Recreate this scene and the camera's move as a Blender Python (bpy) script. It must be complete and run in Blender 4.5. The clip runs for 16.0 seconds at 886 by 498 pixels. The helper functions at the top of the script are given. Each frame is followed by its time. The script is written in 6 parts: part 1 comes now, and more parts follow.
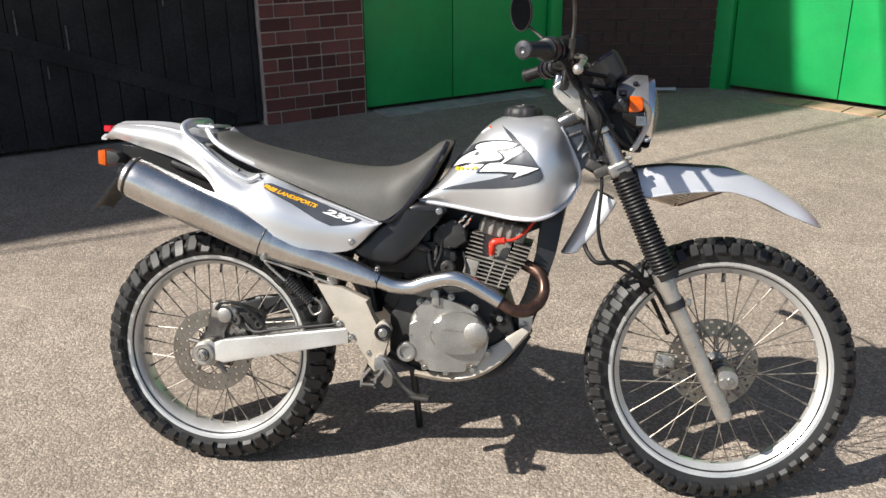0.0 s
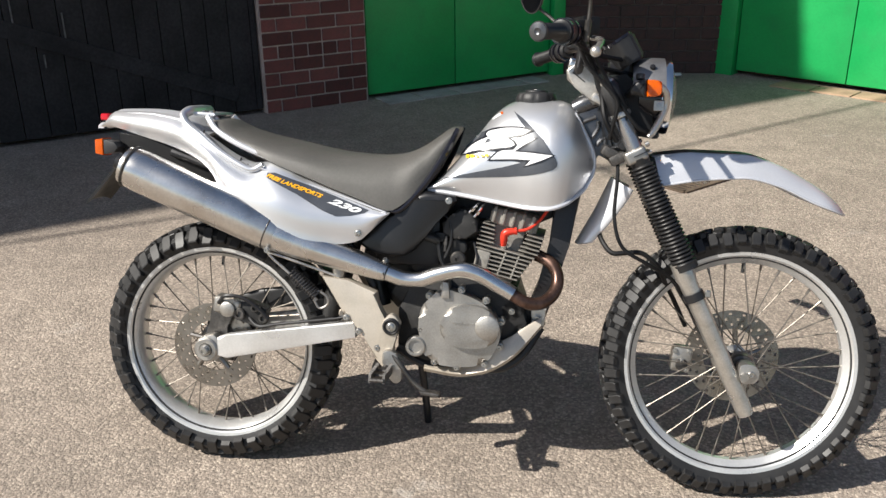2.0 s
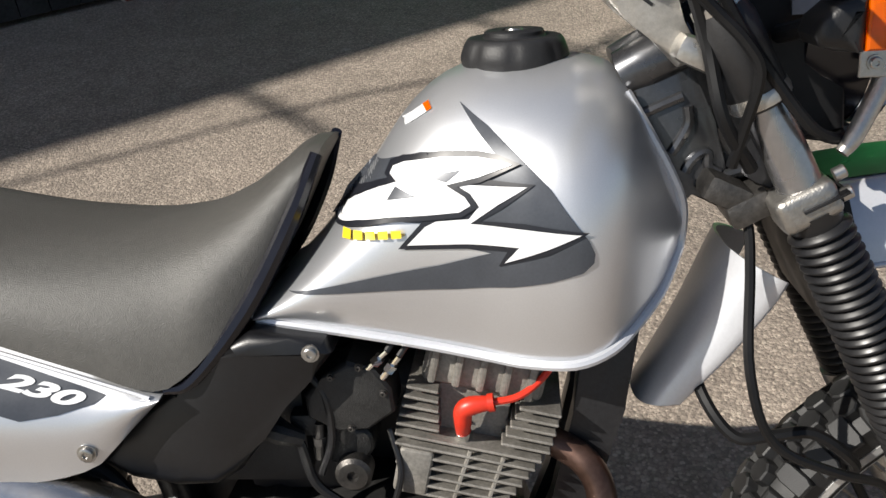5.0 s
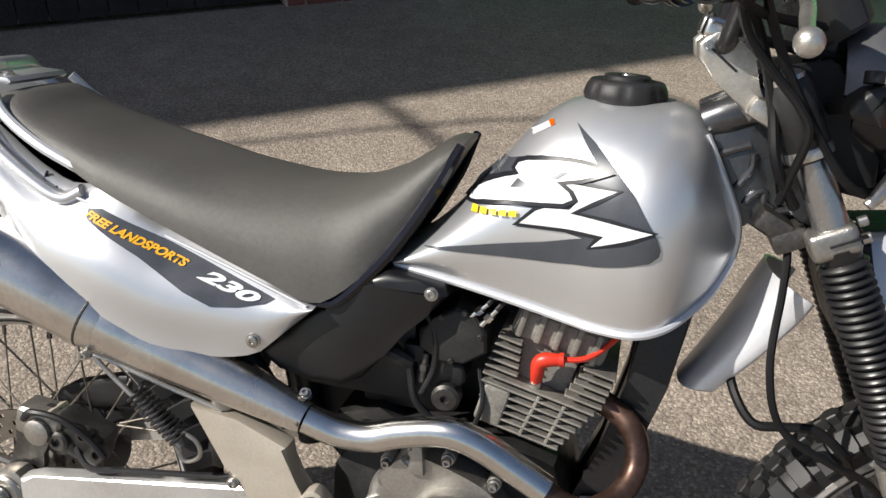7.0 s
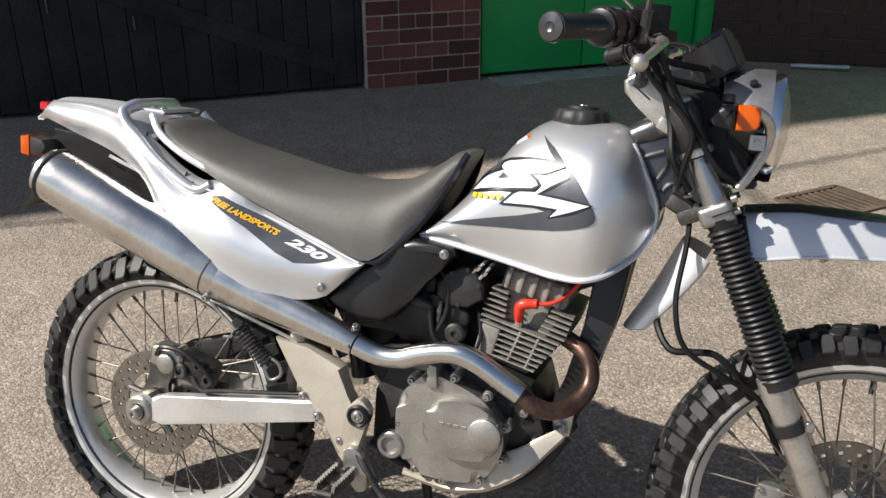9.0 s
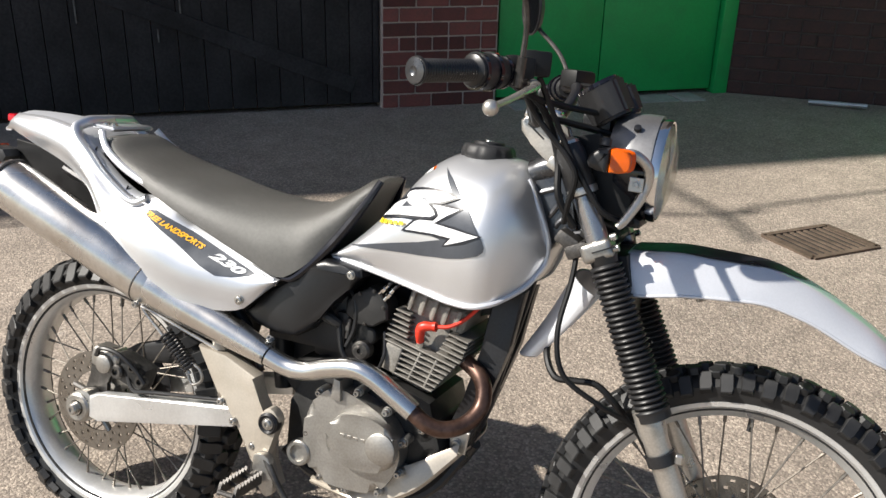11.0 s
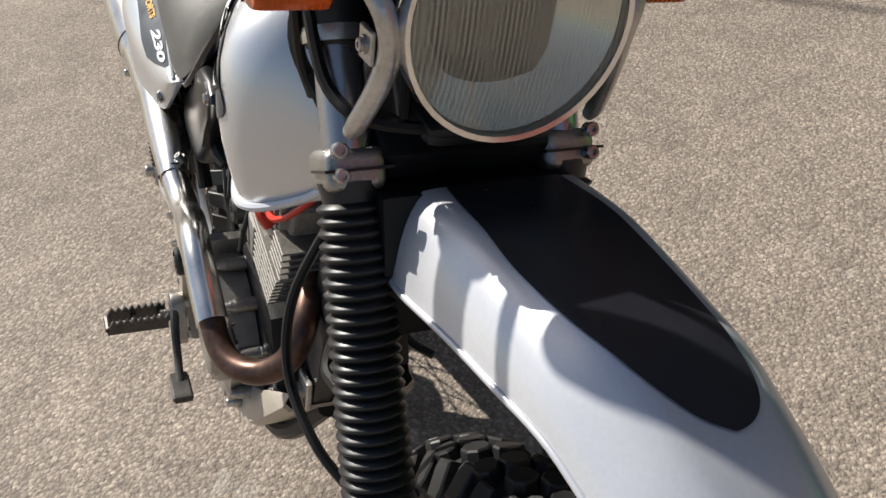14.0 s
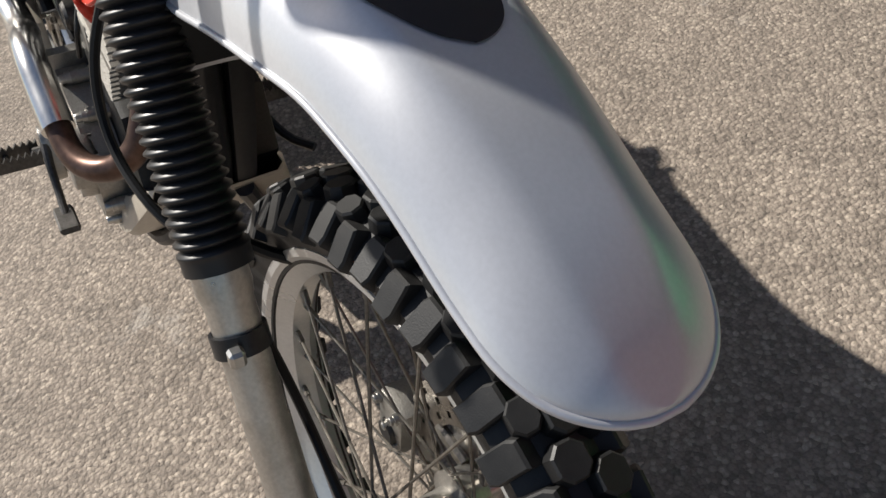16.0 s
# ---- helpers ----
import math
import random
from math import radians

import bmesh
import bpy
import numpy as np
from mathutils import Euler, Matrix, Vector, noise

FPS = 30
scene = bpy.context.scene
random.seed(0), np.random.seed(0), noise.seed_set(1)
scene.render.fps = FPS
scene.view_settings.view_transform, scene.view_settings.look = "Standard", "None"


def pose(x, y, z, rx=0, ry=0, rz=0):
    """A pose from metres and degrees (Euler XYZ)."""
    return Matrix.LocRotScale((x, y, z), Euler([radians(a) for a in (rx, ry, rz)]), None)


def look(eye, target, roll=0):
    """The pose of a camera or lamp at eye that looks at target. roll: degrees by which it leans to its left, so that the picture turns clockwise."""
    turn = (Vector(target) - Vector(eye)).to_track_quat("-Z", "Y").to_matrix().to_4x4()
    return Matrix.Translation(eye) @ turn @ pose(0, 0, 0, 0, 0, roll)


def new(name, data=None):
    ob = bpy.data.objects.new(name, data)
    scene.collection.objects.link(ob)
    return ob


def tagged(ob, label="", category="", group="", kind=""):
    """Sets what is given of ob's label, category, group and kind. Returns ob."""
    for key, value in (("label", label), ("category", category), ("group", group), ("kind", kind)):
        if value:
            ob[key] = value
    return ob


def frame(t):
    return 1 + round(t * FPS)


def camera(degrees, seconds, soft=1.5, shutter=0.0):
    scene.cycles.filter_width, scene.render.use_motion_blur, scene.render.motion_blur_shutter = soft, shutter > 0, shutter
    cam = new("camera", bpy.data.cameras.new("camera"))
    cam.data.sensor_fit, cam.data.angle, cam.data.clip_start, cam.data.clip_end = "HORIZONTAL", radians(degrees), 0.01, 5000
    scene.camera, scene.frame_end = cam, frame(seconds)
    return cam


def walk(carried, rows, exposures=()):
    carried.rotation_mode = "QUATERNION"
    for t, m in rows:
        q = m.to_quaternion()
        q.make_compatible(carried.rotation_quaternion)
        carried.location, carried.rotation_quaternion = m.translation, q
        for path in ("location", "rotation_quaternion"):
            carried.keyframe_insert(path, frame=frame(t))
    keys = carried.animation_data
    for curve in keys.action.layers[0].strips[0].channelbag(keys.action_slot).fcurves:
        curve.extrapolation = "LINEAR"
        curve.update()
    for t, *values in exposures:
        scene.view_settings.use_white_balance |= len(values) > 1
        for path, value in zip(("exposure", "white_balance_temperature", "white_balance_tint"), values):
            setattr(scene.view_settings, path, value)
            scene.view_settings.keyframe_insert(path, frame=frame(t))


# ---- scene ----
cam = camera(53.0, 16.0)
PATH = [
    (0, (0.973, -2.046, 1.485), (0.68, -0.208, 0.754), -0.5),
    (0.5, (0.976, -2.05, 1.489), (0.679, -0.214, 0.753), -0.4),
    (1, (0.977, -2.051, 1.487), (0.683, -0.218, 0.741), -0.3),
    (1.5, (0.971, -2.048, 1.486), (0.674, -0.218, 0.736), -0.5),
    (2, (0.937, -1.975, 1.463), (0.645, -0.147, 0.707), -0.8),
    (2.5, (0.874, -1.718, 1.423), (0.58, 0.109, 0.666), -1.6),
    (3, (0.893, -1.339, 1.392), (0.548, 0.45, 0.567), -1.5),
    (3.3, (0.903, -1.135, 1.395), (0.527, 0.626, 0.526), -1.9),
    (3.5, (0.89, -1.015, 1.383), (0.532, 0.734, 0.481), -2.6),
    (4, (0.85, -0.691, 1.305), (0.577, 1.048, 0.355), -5.2),
    (4.2, (0.84, -0.582, 1.284), (0.609, 1.119, 0.256), -6.6),
    (6.3, (0.834, -0.584, 1.26), (0.623, 1.082, 0.174), -1.1),
    (6.5, (0.857, -0.671, 1.273), (0.565, 1.016, 0.239), -0.7),
    (7, (0.857, -0.83, 1.338), (0.447, 0.856, 0.343), 1.0),
    (7.5, (0.808, -0.866, 1.35), (0.37, 0.831, 0.387), 0.7),
    (8, (0.9, -1.0, 1.356), (0.418, 0.725, 0.465), -0.3),
    (8.5, (1.033, -1.17, 1.373), (0.488, 0.555, 0.521), -0.1),
    (8.7, (1.06, -1.229, 1.382), (0.473, 0.496, 0.556), -0.5),
    (10.8, (1.326, -1.379, 1.441), (0.658, 0.33, 0.645), 1.2),
    (11, (1.355, -1.266, 1.444), (0.652, 0.436, 0.663), 1.4),
    (11.5, (1.47, -1.013, 1.406), (0.572, 0.596, 0.628), 0.5),
    (12, (1.57, -0.788, 1.395), (0.466, 0.649, 0.548), -0.2),
    (12.5, (1.583, -0.517, 1.345), (0.405, 0.792, 0.396), -0.3),
    (13, (1.611, -0.278, 1.303), (0.269, 0.779, 0.264), -2.4),
    (13.5, (1.668, -0.097, 1.268), (0.163, 0.612, 0.158), -4.9),
    (14, (1.668, -0.018, 1.221), (0.138, 0.483, 0.035), -7.8),
    (14.5, (1.713, 0.014, 1.183), (0.264, 0.454, -0.124), -10.2),
    (15, (1.752, 0.031, 1.138), (0.39, 0.453, -0.265), -13.1),
    (15.5, (1.786, 0.058, 1.11), (0.462, 0.453, -0.336), -17.5),
    (16, (1.781, 0.047, 1.1), (0.447, 0.492, -0.322), -16.7),
]
walk(cam, [(t, look(eye, target, roll)) for t, eye, target, roll in PATH], exposures=[(0.0, 0.58), (2.0, 0.54), (3.0, 0.50), (4.0, 0.30), (6.4, 0.16), (7.0, 0.22), (8.5, 0.32), (11.0, 0.60), (12.5, 0.58), (13.0, 0.54), (13.5, 0.40), (14.0, 0.22), (14.5, 0.03), (15.5, -0.01), (16.0, 0.12)])

# ---- world, sun, exposure ----
SUN = Vector((-0.965, -0.575, 1.0)).normalized()
world = bpy.data.worlds.new("world")
scene.world = world
world.use_nodes = True
wn = world.node_tree
sky = wn.nodes.new("ShaderNodeTexSky")
sky.sky_type = "NISHITA"
sky.sun_disc = False
sky.sun_elevation = math.asin(SUN.z)
sky.sun_rotation = math.atan2(SUN.x, SUN.y)
wn.links.new(sky.outputs[0], wn.nodes["Background"].inputs[0])
wn.nodes["Background"].inputs[1].default_value = 0.080
sun = new("sun", bpy.data.lights.new("sun", "SUN"))
sun.data.energy, sun.data.angle, sun.data.color = 5.7, radians(0.53), (1.0, 0.95, 0.87)
sun.matrix_world = look(SUN * 30, (0, 0, 0))
scene.view_settings.exposure = 0.35


# ---- materials ----
def material(name, color, rough=0.5, metal=0.0, vary=0.12, scale=12.0, fine=90.0, bump=0.0, bump_scale=200.0, coat=0.0,
             rough_vary=0.1, stain=None, stain_amount=0.0):
    """A principled material with colour variation at two scales, roughness variation and fine relief."""
    m = bpy.data.materials.new(name)
    m.use_nodes = True
    nt = m.node_tree
    b = nt.nodes["Principled BSDF"]
    b.inputs["Metallic"].default_value = metal
    b.inputs["Coat Weight"].default_value = coat
    b.inputs["Coat Roughness"].default_value = 0.06
    co = nt.nodes.new("ShaderNodeTexCoord")

    def noise_tex(s, detail=4.0):
        n = nt.nodes.new("ShaderNodeTexNoise")
        n.inputs["Scale"].default_value, n.inputs["Detail"].default_value = s, detail
        nt.links.new(co.outputs["Object"], n.inputs["Vector"])
        return n

    def ramp(src, lo, hi, a=0.3, z=0.7):
        r = nt.nodes.new("ShaderNodeMapRange")
        r.inputs[1].default_value, r.inputs[2].default_value = a, z
        r.inputs[3].default_value, r.inputs[4].default_value = lo, hi
        nt.links.new(src, r.inputs[0])
        return r.outputs[0]

    big, small = noise_tex(scale), noise_tex(fine)
    v1, v2 = ramp(big.outputs[0], 1 - vary, 1 + vary), ramp(small.outputs[0], 1 - vary * 0.7, 1 + vary * 0.7)
    mul = nt.nodes.new("ShaderNodeMath")
    mul.operation = "MULTIPLY"
    nt.links.new(v1, mul.inputs[0]), nt.links.new(v2, mul.inputs[1])
    hsv = nt.nodes.new("ShaderNodeHueSaturation")
    hsv.inputs["Color"].default_value = (*color, 1)
    nt.links.new(mul.outputs[0], hsv.inputs["Value"])
    out = hsv.outputs[0]
    if stain:
        st = noise_tex(scale * 2.3, 6.0)
        mix = nt.nodes.new("ShaderNodeMix")
        mix.data_type = "RGBA"
        mix.inputs["B"].default_value = (*stain, 1)
        nt.links.new(ramp(st.outputs[0], 0, stain_amount, 0.5, 0.75), mix.inputs["Factor"])
        nt.links.new(out, mix.inputs["A"])
        out = mix.outputs["Result"]
    nt.links.new(out, b.inputs["Base Color"])
    nt.links.new(ramp(big.outputs[0], max(0.02, rough - rough_vary), min(1, rough + rough_vary)), b.inputs["Roughness"])
    if bump:
        bn = noise_tex(bump_scale, 3.0)
        bp = nt.nodes.new("ShaderNodeBump")
        bp.inputs["Strength"].default_value, bp.inputs["Distance"].default_value = bump, 0.002
        nt.links.new(bn.outputs[0], bp.inputs["Height"])
        nt.links.new(bp.outputs[0], b.inputs["Normal"])
    return m


silver = material("silver_paint", (0.66, 0.67, 0.69), 0.34, 0.74, 0.04, 6, 900, 0.02, 1500, coat=0.5, rough_vary=0.05)
white_silver = material("pale_silver_plastic", (0.61, 0.62, 0.65), 0.34, 0.40, 0.04, 5, 300, 0.02, 900, rough_vary=0.06)
decal_grey = material("decal_grey", (0.060, 0.066, 0.078), 0.35, 0.2, 0.1, 20, 400)
decal_black = material("decal_black", (0.012, 0.013, 0.018), 0.35, 0.0, 0.1)
decal_white = material("decal_white", (0.78, 0.79, 0.80), 0.35, 0.1, 0.04)
decal_orange = material("decal_orange", (0.82, 0.40, 0.015), 0.4, 0.0, 0.06)
seat_vinyl = material("seat_vinyl", (0.085, 0.082, 0.075), 0.46, 0.0, 0.12, 5, 160, 0.35, 900, rough_vary=0.08)
black_plastic = material("black_plastic", (0.015, 0.015, 0.016), 0.48, 0.0, 0.2, 9, 200, 0.15, 700)
black_gloss = material("black_gloss", (0.008, 0.008, 0.012), 0.14, 0.0, 0.1, 9, 200)
black_steel = material("black_steel", (0.02, 0.02, 0.022), 0.36, 0.3, 0.25, 20, 200, 0.1, 500)
frame_grey = material("frame_grey", (0.085, 0.087, 0.093), 0.30, 0.75, 0.15, 20, 200, coat=0.2)
rubber = material("rubber", (0.012, 0.012, 0.0125), 0.55, 0.0, 0.25, 14, 120, 0.1, 700, stain=(0.035, 0.031, 0.026), stain_amount=0.15)
boot_rubber = material("boot_rubber", (0.011, 0.011, 0.012), 0.40, 0.0, 0.15, 14, 120)
alloy = material("brushed_alloy", (0.52, 0.50, 0.465), 0.34, 0.82, 0.14, 16, 260, 0.15, 600, stain=(0.26, 0.23, 0.19), stain_amount=0.45)
rim_alloy = material("rim_alloy", (0.66, 0.66, 0.65), 0.34, 0.65, 0.07, 10, 200)
cast_alloy = material("cast_alloy", (0.38, 0.365, 0.34), 0.40, 0.88, 0.14, 14, 240, 0.25, 500, stain=(0.26, 0.24, 0.21), stain_amount=0.18)
cream_alloy = material("painted_alloy", (0.48, 0.432, 0.365), 0.40, 0.40, 0.08, 12, 240, 0.1, 500, stain=(0.36, 0.31, 0.24), stain_amount=0.35)
chrome = material("chrome", (0.78, 0.77, 0.75), 0.09, 1.0, 0.05, 12, 200, rough_vary=0.05)
polished_steel = material("polished_steel", (0.68, 0.67, 0.65), 0.22, 1.0, 0.07, 10, 180, 0.05, 700, rough_vary=0.06)
steel_satin = material("satin_steel", (0.66, 0.64, 0.61), 0.27, 1.0, 0.08, 8, 160, rough_vary=0.06, stain=(0.40, 0.32, 0.24), stain_amount=0.3)
header_brown = material("heated_steel", (0.10, 0.058, 0.044), 0.36, 0.75, 0.3, 18, 120, stain=(0.18, 0.12, 0.10), stain_amount=0.5)
fin_metal = material("fin_metal", (0.25, 0.235, 0.21), 0.58, 0.4, 0.25, 30, 300, 0.3, 700)
engine_black = material("engine_black", (0.019, 0.0185, 0.018), 0.5, 0.2, 0.35, 30, 260, 0.3, 600)
spoke_steel = material("spoke_steel", (0.20, 0.18, 0.155), 0.48, 0.8, 0.3, 40, 260)
disc_steel = material("disc_steel", (0.28, 0.26, 0.235), 0.3, 0.95, 0.12, 20, 400)
red_rubber = material("red_silicone", (0.62, 0.035, 0.015), 0.38, 0.0, 0.1)
bolt_steel = material("bolt_steel", (0.45, 0.44, 0.42), 0.3, 0.95, 0.2)
red_lens = material("red_lens", (0.45, 0.01, 0.02), 0.15, 0.0, 0.1)
orange_lens = material("orange_lens", (0.90, 0.15, 0.0), 0.16, 0.0, 0.1)


def fluted_glass():
    """Thin pressed lens: clear between upright flutes that scatter and shine."""
    m = bpy.data.materials.new("lens_glass")
    m.use_nodes = True
    nt = m.node_tree
    nt.nodes.remove(nt.nodes["Principled BSDF"])
    co = nt.nodes.new("ShaderNodeTexCoord")
    wave = nt.nodes.new("ShaderNodeTexWave")
    wave.bands_direction = "Y"
    wave.inputs["Scale"].default_value, wave.inputs["Distortion"].default_value = 84.0, 0.0
    nt.links.new(co.outputs["Object"], wave.inputs["Vector"])
    bp = nt.nodes.new("ShaderNodeBump")
    bp.inputs["Strength"].default_value, bp.inputs["Distance"].default_value = 0.6, 0.001
    nt.links.new(wave.outputs["Fac"], bp.inputs["Height"])
    clear, shine, ridge, mix, both = (nt.nodes.new(n) for n in ("ShaderNodeBsdfTransparent", "ShaderNodeBsdfGlossy", "ShaderNodeBsdfTranslucent", "ShaderNodeMixShader", "ShaderNodeMixShader"))
    clear.inputs["Color"].default_value = (0.97, 0.97, 0.93, 1)
    ridge.inputs["Color"].default_value = (0.90, 0.90, 0.86, 1)
    shine.inputs["Roughness"].default_value = 0.08
    both.inputs[0].default_value = 0.45
    haze = nt.nodes.new("ShaderNodeMapRange")
    haze.inputs[3].default_value, haze.inputs[4].default_value = 0.12, 0.42
    nt.links.new(wave.outputs["Fac"], haze.inputs[0])
    for n in (ridge, shine):
        nt.links.new(bp.outputs[0], n.inputs["Normal"])
    nt.links.new(ridge.outputs[0], both.inputs[1])
    nt.links.new(shine.outputs[0], both.inputs[2])
    nt.links.new(haze.outputs[0], mix.inputs[0])
    nt.links.new(clear.outputs[0], mix.inputs[1])
    nt.links.new(both.outputs[0], mix.inputs[2])
    nt.links.new(mix.outputs[0], nt.nodes["Material Output"].inputs["Surface"])
    return m


lens_glass = fluted_glass()
reflector_mat = material("lamp_reflector", (0.93, 0.93, 0.90), 0.20, 1.0, 0.03)
cable_black = material("cable_black", (0.006, 0.006, 0.0065), 0.5, 0.0, 0.15, 20, 200)
cable_black.node_tree.nodes["Principled BSDF"].inputs["Specular IOR Level"].default_value = 0.3
panel_black = material("panel_black", (0.007, 0.007, 0.008), 0.34, 0.0, 0.2, 7, 160, 0.08, 700)
fork_grey = material("fork_grey", (0.40, 0.40, 0.41), 0.28, 0.9, 0.08, 10, 200)
dial_grey = material("dial_grey", (0.12, 0.14, 0.13), 0.12, 0.0, 0.1, coat=0.8)
yellow_ink = material("yellow_ink", (0.82, 0.58, 0.02), 0.4, 0.0, 0.06)
shell_grey = material("shell_grey", (0.17, 0.17, 0.175), 0.38, 0.6, 0.1, 20, 200, coat=0.2)
orange_lens.node_tree.nodes["Principled BSDF"].inputs["Transmission Weight"].default_value = 0.45
dark_steel = material("dark_steel", (0.09, 0.085, 0.08), 0.45, 0.8, 0.3, 30, 200, 0.2, 500)


# ---- mesh helpers ----
def finish(bm, name, mat, smooth=35):
    bmesh.ops.recalc_face_normals(bm, faces=bm.faces)
    me = bpy.data.meshes.new(name)
    bm.to_mesh(me)
    bm.free()
    me.materials.append(mat)
    if smooth:
        me.shade_smooth()
        me.set_sharp_from_angle(angle=radians(smooth))
    return me


def part(name, bm, mat, parent, label="", smooth=35):
    """Links a bmesh as one mesh object under a thing or a part."""
    ob = new(name, finish(bm, name, mat, smooth))
    ob.parent = parent
    return tagged(ob, label)


def structure(name, bm, mat, label="", smooth=35):
    return tagged(new(name, finish(bm, name, mat, smooth)), label, kind="structure")


def lerp_table(table, x):
    """Piecewise smooth interpolation in a table of (x, value) rows."""
    xs = [r[0] for r in table]
    ys = [r[1] for r in table]
    if x <= xs[0]:
        return ys[0]
    if x >= xs[-1]:
        return ys[-1]
    i = max(j for j in range(len(xs)) if xs[j] <= x)
    i = min(i, len(xs) - 2)
    h = xs[i + 1] - xs[i]

    def slope(j):
        if j == 0 or j == len(xs) - 1:
            k = 0 if j == 0 else j - 1
            return (ys[k + 1] - ys[k]) / (xs[k + 1] - xs[k])
        a, b = (ys[j] - ys[j - 1]) / (xs[j] - xs[j - 1]), (ys[j + 1] - ys[j]) / (xs[j + 1] - xs[j])
        return 0.0 if a * b <= 0 else 2 * a * b / (a + b)

    u = (x - xs[i]) / h
    return ((2 * u**3 - 3 * u**2 + 1) * ys[i] + (u**3 - 2 * u**2 + u) * h * slope(i)
            + (-2 * u**3 + 3 * u**2) * ys[i + 1] + (u**3 - u**2) * h * slope(i + 1))


def spline(points, n=6):
    """Catmull-Rom points through a polyline."""
    p = [Vector(q) for q in points]
    if len(p) < 3:
        return p
    e = [2 * p[0] - p[1], *p, 2 * p[-1] - p[-2]]
    out = []
    for i in range(1, len(e) - 2):
        for k in range(n):
            u = k / n
            a, b, c, d = e[i - 1], e[i], e[i + 1], e[i + 2]
            out.append(0.5 * (2 * b + (c - a) * u + (2 * a - 5 * b + 4 * c - d) * u * u + (3 * b - a - 3 * c + d) * u**3))
    out.append(p[-1])
    return out


def loft(bm, rings, closed=True, cap=True):
    """Faces between rings of equal length."""
    vs = [[bm.verts.new(q) for q in ring] for ring in rings]
    n = len(vs[0])
    for a, b in zip(vs, vs[1:]):
        for i in range(n if closed else n - 1):
            j = (i + 1) % n
            bm.faces.new((a[i], a[j], b[j], b[i]))
    if cap and closed:
        bm.faces.new(vs[0][::-1])
        bm.faces.new(vs[-1])
    return vs


def tube(bm, points, radius, seg=10, n=6, flat=1.0):
    """A tube along a smooth path; radius is a number or one for each given point."""
    path = spline(points, n)
    if isinstance(radius, (int, float)):
        rad = [radius] * len(path)
    else:
        k = len(points) - 1
        rad = []
        for i in range(len(path)):
            u = i / (len(path) - 1) * k
            j = min(int(u), k - 1)
            rad.append(radius[j] + (radius[j + 1] - radius[j]) * (u - j))
    rings, side = [], None
    for i, q in enumerate(path):
        d = (path[min(i + 1, len(path) - 1)] - path[max(i - 1, 0)]).normalized()
        if side is None:
            side = d.cross(Vector((0, 0, 1)) if abs(d.z) < 0.9 else Vector((0, 1, 0))).normalized()
        else:
            side = (side - d * side.dot(d)).normalized()
        up = d.cross(side)
        rings.append([q + rad[i] * (math.cos(a) * side + flat * math.sin(a) * up) for a in (2 * math.pi * s / seg for s in range(seg))])
    loft(bm, rings)
    return bm


def lathe(bm, profile, centre, axis=(0, 1, 0), seg=48, closed=False):
    """Turns a profile of (along the axis, radius) rows about an axis."""
    ax = Vector(axis).normalized()
    u = ax.orthogonal().normalized()
    v = ax.cross(u)
    c = Vector(centre)
    rings = [[c + ax * h + r * (math.cos(a) * u + math.sin(a) * v) for h, r in profile] for a in (2 * math.pi * k / seg for k in range(seg))]
    vs = [[bm.verts.new(q) for q in ring] for ring in rings]
    n = len(profile)
    for i in range(seg):
        a, b = vs[i], vs[(i + 1) % seg]
        for k in range(n if closed else n - 1):
            j = (k + 1) % n
            bm.faces.new((a[k], a[j], b[j], b[k]))
    if not closed:
        for k in (0, n - 1):
            if profile[k][1] > 1e-6:
                bm.faces.new([ring[k] for ring in vs])
    bmesh.ops.remove_doubles(bm, verts=bm.verts, dist=1e-6)
    return bm


def slab(bm, outline, y0, y1, bevel=0.0, seg=2, inset=0.0):
    """A plate: an outline in (x, z) between two depths y0 and y1, with rounded edges."""
    n = len(outline)
    start = len(bm.verts)
    a = [bm.verts.new((x, y0, z)) for x, z in outline]
    b = [bm.verts.new((x, y1, z)) for x, z in outline]
    faces = [bm.faces.new(a), bm.faces.new(b[::-1])]
    for i in range(n):
        faces.append(bm.faces.new((a[i], b[i], b[(i + 1) % n], a[(i + 1) % n])))
    if bevel:
        edges = list({e for f in faces[:2] for e in f.edges})
        bmesh.ops.bevel(bm, geom=edges, offset=bevel, segments=seg, affect="EDGES", profile=0.6)
    return bm


def box(bm, centre, size, rot=None, bevel=0.0, seg=2):
    r = bmesh.ops.create_cube(bm, size=1.0)
    vs = r["verts"]
    m = Matrix.Translation(centre) @ (rot.to_4x4() if rot else Matrix()) @ Matrix.Diagonal((*size, 1))
    bmesh.ops.transform(bm, matrix=m, verts=vs)
    if bevel:
        bmesh.ops.bevel(bm, geom=list({e for v in vs for e in v.link_edges}), offset=bevel, segments=seg, affect="EDGES", profile=0.6)
    return bm


def rod(bm, a, b, r, seg=12, r2=None):
    return tube(bm, [a, b], r if r2 is None else [r, r2], seg, 1)


def bolt(name, place, r, depth, parent, mat=None, axis=(0, 1, 0), seg=6):
    """A flanged bolt head that stands out of a face against the axis."""
    bm = bmesh.new()
    lathe(bm, [(depth * 0.6, 0), (depth * 0.6, r * 1.35), (-depth * 0.2, r * 1.35), (-depth * 0.2, r), (-depth * 0.85, r), (-depth, r * 0.85),
               (-depth, r * 0.45), (-depth * 0.6, r * 0.4), (-depth * 0.6, 0)], place, axis, seg * 2)
    return part(name, bm, mat or bolt_steel, parent)


